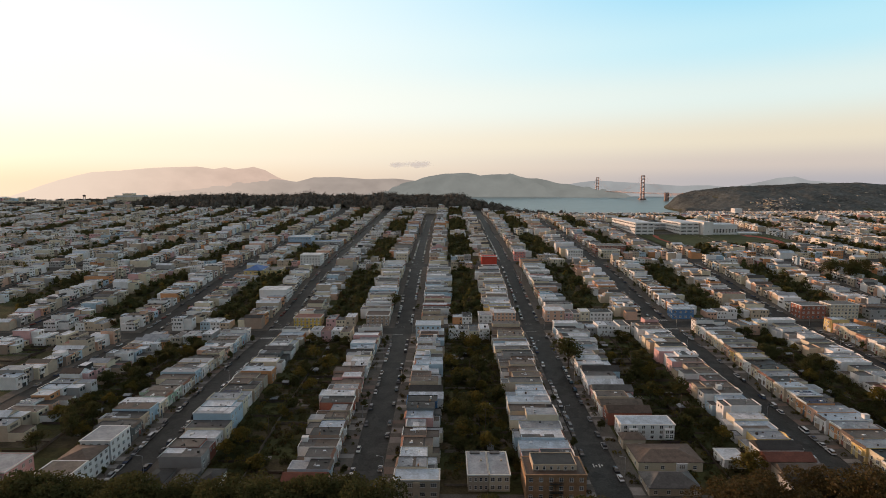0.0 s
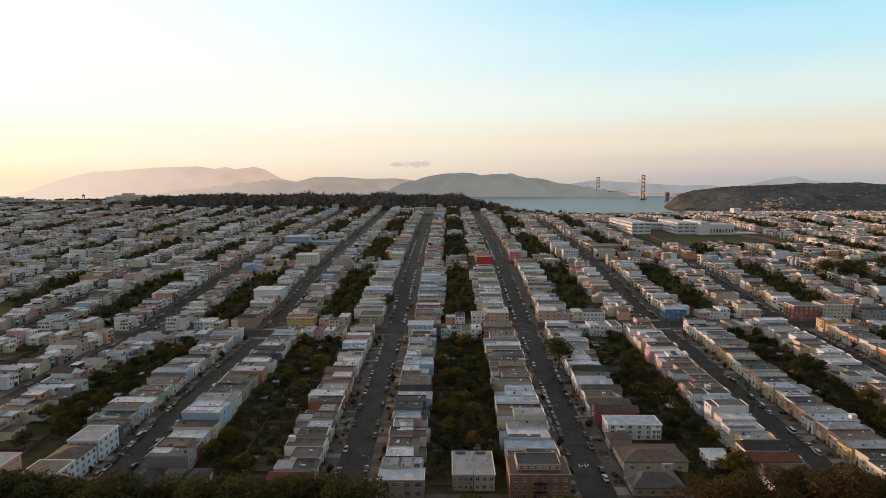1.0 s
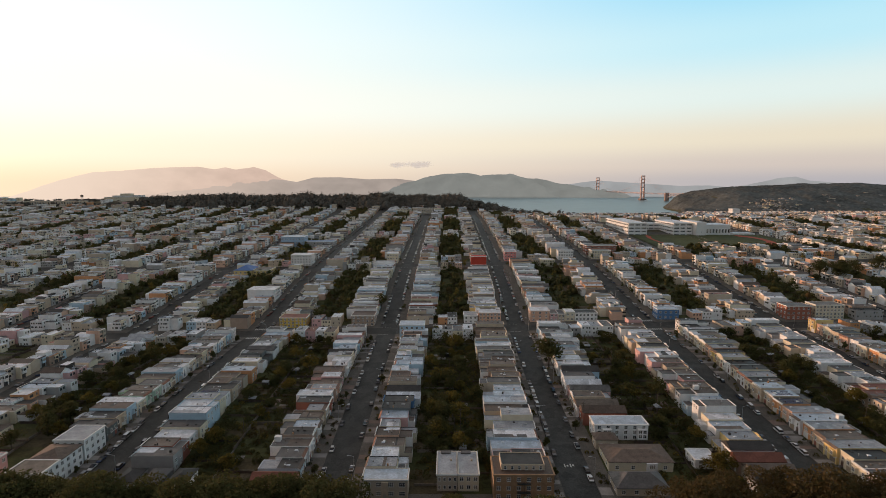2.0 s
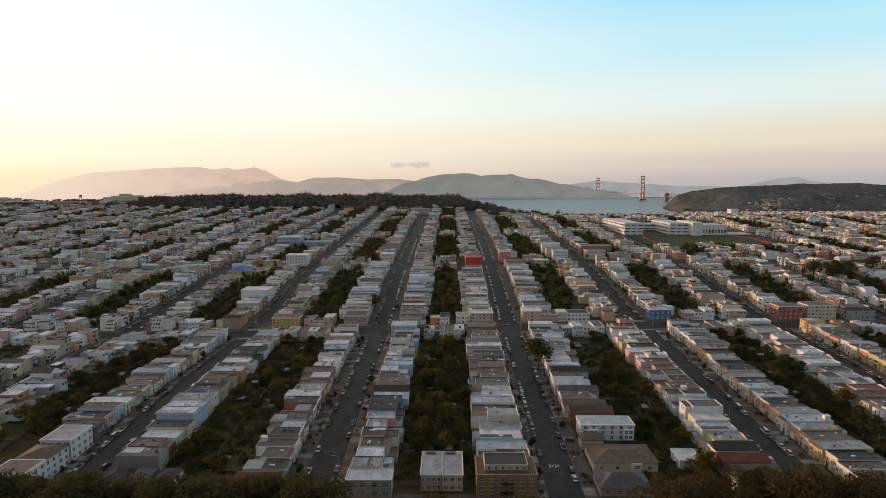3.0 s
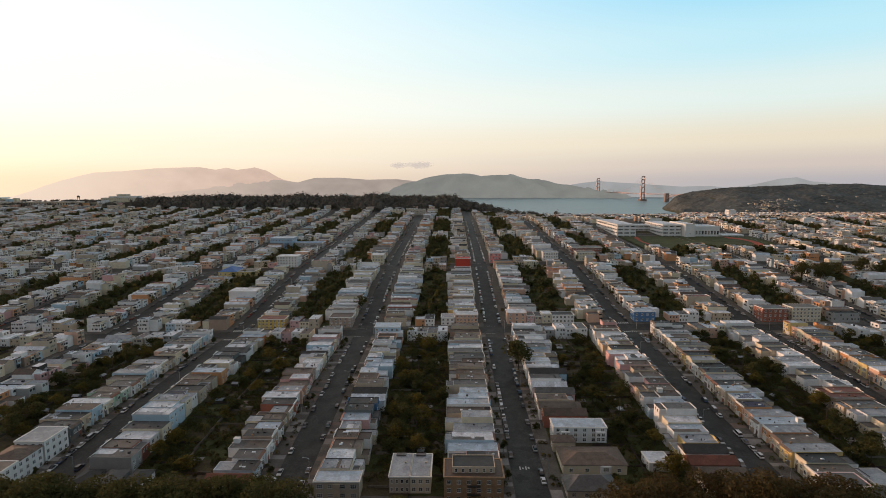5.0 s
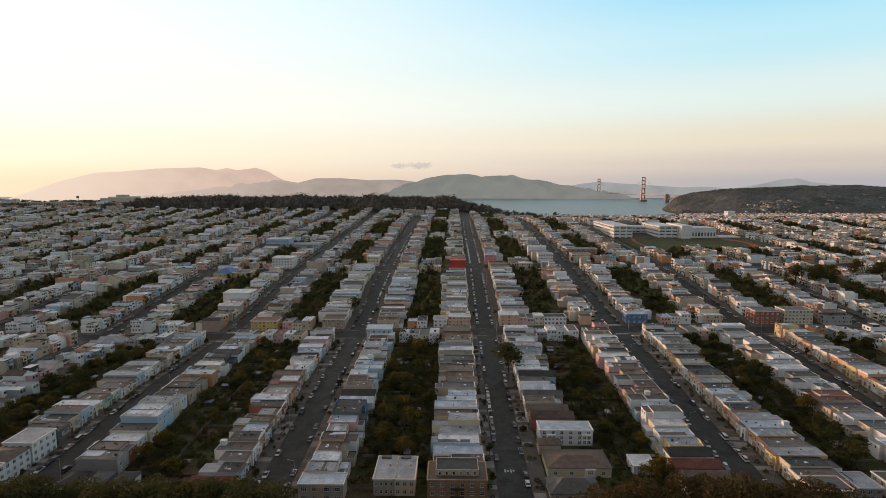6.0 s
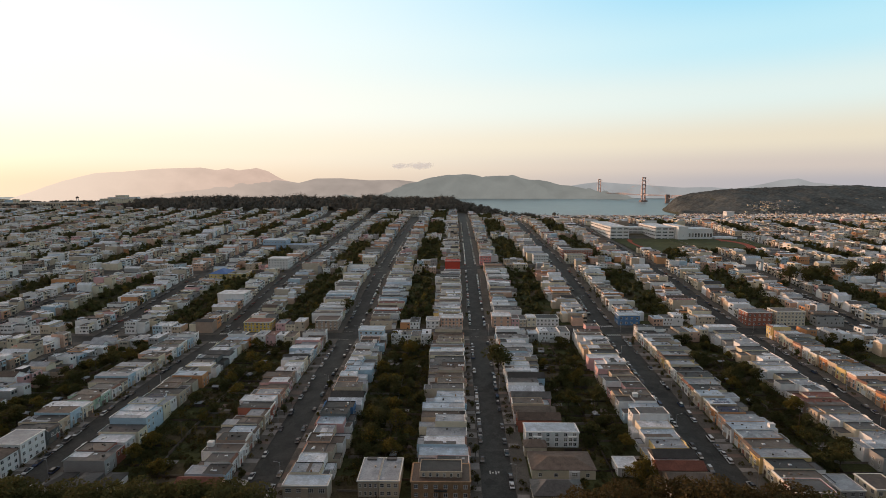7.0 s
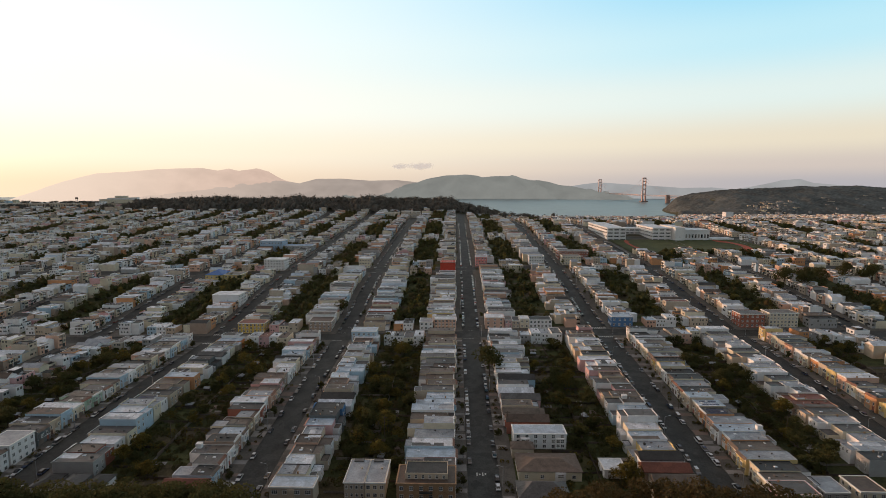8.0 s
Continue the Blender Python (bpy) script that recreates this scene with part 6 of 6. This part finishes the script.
def build_fences():
    rng = random.Random(4)
    h = Heap()
    for X0, X1, Y0, Y1 in blocks():
        if Y0 > 300:
            continue
        mid = (X0 + X1) / 2
        a, b = Y0 + HALF, Y1 - HALF
        n = round((b - a) / 7.62)
        for i in range(1, n):
            y = a + (b - a) * i / n
            for x0, x1 in ((mid - 16, mid), (mid, mid + 16)):
                if rng.random() < 0.6:
                    z = gz((x0 + x1) / 2, y)
                    h.box(x0, x1, y - 0.05, y + 0.05, z - 0.8, z + rng.uniform(0.7, 1.5), floor=False)
        for i in range(n):
            y0, y1 = a + (b - a) * i / n, a + (b - a) * (i + 1) / n
            z = gz(mid, (y0 + y1) / 2)
            h.box(mid - 0.06, mid + 0.06, y0, y1, z - 0.8, z + rng.uniform(1.3, 1.9), floor=False)
    thing("garden_fences", h, [M_fence], "weathered board fences between the back yards", "fences", "stuff")


def build_markings():
    h = Heap()
    for X in (155.8, -127.1):
        for Y in (376.0 - 9.2, 376.0 + 9.2):
            for i in range(9):
                x = X - 5.6 + 1.35 * i
                h.quad([(x, Y - 1.5, gz(x, Y - 1.5) + 0.03), (x + 0.6, Y - 1.5, gz(x, Y - 1.5) + 0.03), (x + 0.6, Y + 1.5, gz(x, Y + 1.5) + 0.03), (x, Y + 1.5, gz(x, Y + 1.5) + 0.03)])
    for X in (-32.8, 61.5, 250.1):
        for Y in (376.0, 560.0):
            for s in (-1, 1):
                y = Y + s * 8.0
                h.quad([(X - 6, y - 0.15, gz(X, y) + 0.03), (X + 6, y - 0.15, gz(X, y) + 0.03), (X + 6, y + 0.15, gz(X, y) + 0.03), (X - 6, y + 0.15, gz(X, y) + 0.03)])
    for x, y, a, b in ((58.6, 203.0, 0.5, 2.4), (59.6, 203.6, 0.7, 1.0), (61.0, 203.0, 0.5, 2.4), (62.0, 203.8, 0.7, 1.2)):
        h.quad([(u, v, gz(u, v) + 0.03) for u, v in ((x, y), (x + a, y), (x + a, y + b), (x, y + b))])
    thing("crosswalk_markings", h, [M_line], "white painted crosswalk bars at the crossings", "road marking", "structure")


def build_poles():
    M_wood = material("pole_timber", (0.11, 0.085, 0.065), rough=0.9, vary=0.3)
    rng = random.Random(8)
    root = tagged(new("utility_pole"), "weathered timber utility pole with a cross arm", "utility pole", "poles in the yards and streets")
    p = Heap()
    p.tube(0, 0, -1, 10.5, 0.17, 0.11, 8)
    part("pole", p.mesh("pole", [M_wood]), root)
    p = Heap()
    p.box(-1.2, 1.2, -0.07, 0.07, 9.6, 9.75)
    part("cross_arm", p.mesh("cross_arm", [M_wood]), root)
    for x in (-1.0, -0.4, 0.4, 1.0):
        p = Heap()
        p.tube(x, 0, 9.75, 9.95, 0.05, 0.04, 6)
        part("insulator", p.mesh("insulator", [M_glass]), root)
    first = True
    for x, y in ((74.5, 238), (112, 246), (106, 300), (17, 232), (12, 290), (-80, 225), (-84, 285), (-178, 240), (-170, 300), (204, 236), (200, 300), (290, 290), (165, 262), (-116, 262), (-42, 300)):
        m = pose(x, y, gz(x, y), 0, 0, rng.uniform(-20, 20))
        if first:
            root.matrix_basis, first = m, False
        else:
            copy_thing(root, m)
    lamp = tagged(new("street_lamp"), "grey metal street lamp with a curved arm", "street lamp", "lamps along the avenues")
    p = Heap()
    p.tube(0, 0, -0.3, 8.4, 0.1, 0.07, 8)
    part("pole", p.mesh("pole", [M_metal]), lamp)
    p = Heap()
    for i in range(4):
        a, b = i / 4, (i + 1) / 4
        za, zb = 8.3 + 0.5 * math.sin(a * 1.57), 8.3 + 0.5 * math.sin(b * 1.57)
        p.quad([(2.2 * a, -0.05, za), (2.2 * b, -0.05, zb), (2.2 * b, 0.05, zb), (2.2 * a, 0.05, za)])
        p.quad([(2.2 * a, -0.05, za - 0.09), (2.2 * b, -0.05, zb - 0.09), (2.2 * b, -0.05, zb), (2.2 * a, -0.05, za)])
        p.quad([(2.2 * a, 0.05, za - 0.09), (2.2 * b, 0.05, zb - 0.09), (2.2 * b, 0.05, zb), (2.2 * a, 0.05, za)])
    part("arm", p.mesh("arm", [M_metal]), lamp)
    p = Heap()
    p.box(1.9, 2.6, -0.16, 0.16, 8.68, 8.84)
    part("lamp_head", p.mesh("lamp_head", [M_metal]), lamp)
    first = True
    for X in (-127.1, -32.8, 61.5, 155.8, 250.1):
        for i, y in enumerate((196, 238, 280, 322, 372, 430, 490)):
            s = 1 if i % 2 else -1
            m = pose(X - s * (KERB + 0.7), y, gz(X, y) + 0.15, 0, 0, 0 if s == 1 else 180)
            if first:
                lamp.matrix_basis, first = m, False
            else:
                copy_thing(lamp, m)


def build_far_landmarks():
    w, r = wall_mat, roof_mat
    flats("arcaded_hall", -963, -838, 1228, 1250, 11.5, w["T"], r["n"], "long ochre institutional building with tall arcade windows", "hall", faces="s", floors=1, spacing=6.0, win=WIN_TALL)
    flats("arcaded_hall", -1040, -985, 1240, 1258, 9.0, w["C"], r["n"], "cream institutional wing among dark trees", "hall", faces="s", floors=2, spacing=7.5, win=WIN_BAND)
    for x0, x1, y, h, k in ((-848, -748, 1325, 9.5, "C"), (-835, -778, 1336, 13.0, "W"), (-818, -794, 1342, 18.0, "C"), (-776, -758, 1330, 14.0, "W"), (-744, -712, 1300, 8.0, "W")):
        flats("hospital_wing", x0, x1, y, y + 18, h, w[k], r["n"], "pale stepped hospital wing on the western rise", "hospital", faces="s", floors=3, spacing=5.5, win=WIN_M)
    flats("white_hall", 800, 820, 1490, 1512, 21, w["W"], r["w"], "tall plain white hall above the roofs", "hall", faces="w", floors=3, spacing=5)
    flats("apartment_building", -806, -762, 1000, 1020, 10, w["W"], r["s"], "white apartment block with tall windows", faces="se", floors=4, spacing=3.2)
    flats("apartment_building", -626, -603, 1050, 1066, 10, w["C"], r["s"], "cream apartment block above the western roofs", faces="se", floors=4, spacing=3.2)
    flats("apartment_building", -52, -22, 1085, 1100, 13, w["B"], r["n"], "tan apartment block before the wooded hill", faces="se", floors=4, spacing=3.0)
    flats("apartment_building", -95, -65, 1080, 1096, 12, w["C"], r["s"], "cream apartment block before the wooded hill", faces="se", floors=4, spacing=3.0)
    tower = tagged(new("water_tower"), "slim dark water tower on stilts", "water tower")
    tower.matrix_basis = pose(-880, 1290, gz(-880, 1290))
    p = Heap()
    for a in range(4):
        p.tube(2.5 * math.cos(a * 1.571), 2.5 * math.sin(a * 1.571), 0, 12, 0.4, 0.4, 6)
    part("stilts", p.mesh("stilts", [M_metal]), tower)
    p = Heap()
    p.tube(0, 0, 12, 15.5, 3.2, 3.2, 12)
    p.tube(0, 0, 15.5, 17, 3.4, 0.3, 12)
    part("tank", p.mesh("tank", [roof_mat["b"]]), tower)


def build_driveways():
    rng = random.Random(14)
    h = Heap()
    for side, fx in ROWS_NEAR:
        s = 1 if side == 0 else -1
        for i in range(24):
            y = 182.7 + 7.6 * (i + 0.5) + rng.uniform(-1.6, 1.6)
            if in_view(fx, y, 0) and rng.random() < 0.75:
                x0, x1 = fx - s * (HALF - KERB) + s * 0.3, fx + s * (SET_BACK.get(round(fx), 0.6) + 0.2)
                w = rng.choice((1.3, 1.5, 2.4))
                q = [(x0, y - w), (x1, y - w), (x1, y + w), (x0, y + w)]
                h.quad([(a, b, gz(a, b) + 0.165) for a, b in (q if s == 1 else q[::-1])])
    for mid in (-174.2, -80.0, 14.3, 108.6, 203.0):          # small paved patches in the back yards
        for _ in range(16):
            x, y, a, b = mid + rng.uniform(-15, 12), rng.uniform(200, 361), rng.uniform(2, 6), rng.uniform(1.5, 4)
            if in_view(x, y, 0) and not taken(x, y):
                h.quad([(u, v, gz(u, v) + 0.2) for u, v in ((x, y), (x + a, y), (x + a, y + b), (x, y + b))])
    thing("driveway_slabs", h, [M_driveway], "pale concrete driveways and yard slabs", "driveway", "structure")


def build_sheds():
    rng = random.Random(17)
    root = tagged(new("garden_shed"), "small weathered timber shed in a back yard", "shed", "sheds in the back yards")
    p = Heap()
    p.box(-1.6, 1.6, -1.3, 1.3, -0.8, 2.0, floor=False)
    part("shed_wall", p.mesh("shed_wall", [M_fence]), root)
    part("roof", hip_roof(-1.6, 1.6, -1.3, 1.3, 2.02, 0.7, 0.2, True).mesh("roof", [roof_mat["s"]]), root)
    part("shed_door", DOOR, root, pose(-1.6, 0, -0.2), "plain shed door")
    first = True
    for mid in (-174, -80, 14, 108.6, 203):
        y = 214.0
        while y < 361:
            x = mid + rng.choice((-1, 1)) * rng.uniform(2, 9)
            if in_view(x, y, 0) and not taken(x, y) and rng.random() < 0.8:
                m = pose(x, y, gz(x, y) + 0.1, 0, 0, rng.choice((0, 90, 180, 270)) + rng.uniform(-6, 6))
                if first:
                    root.matrix_basis, first = m, False
                else:
                    copy_thing(root, m)
            y += rng.uniform(16, 34)


build_specials()
build_far_houses()
build_near_houses()
build_field()
build_cars()
build_trees()
build_fences()
build_markings()
build_poles()
build_far_landmarks()
build_driveways()
build_sheds()
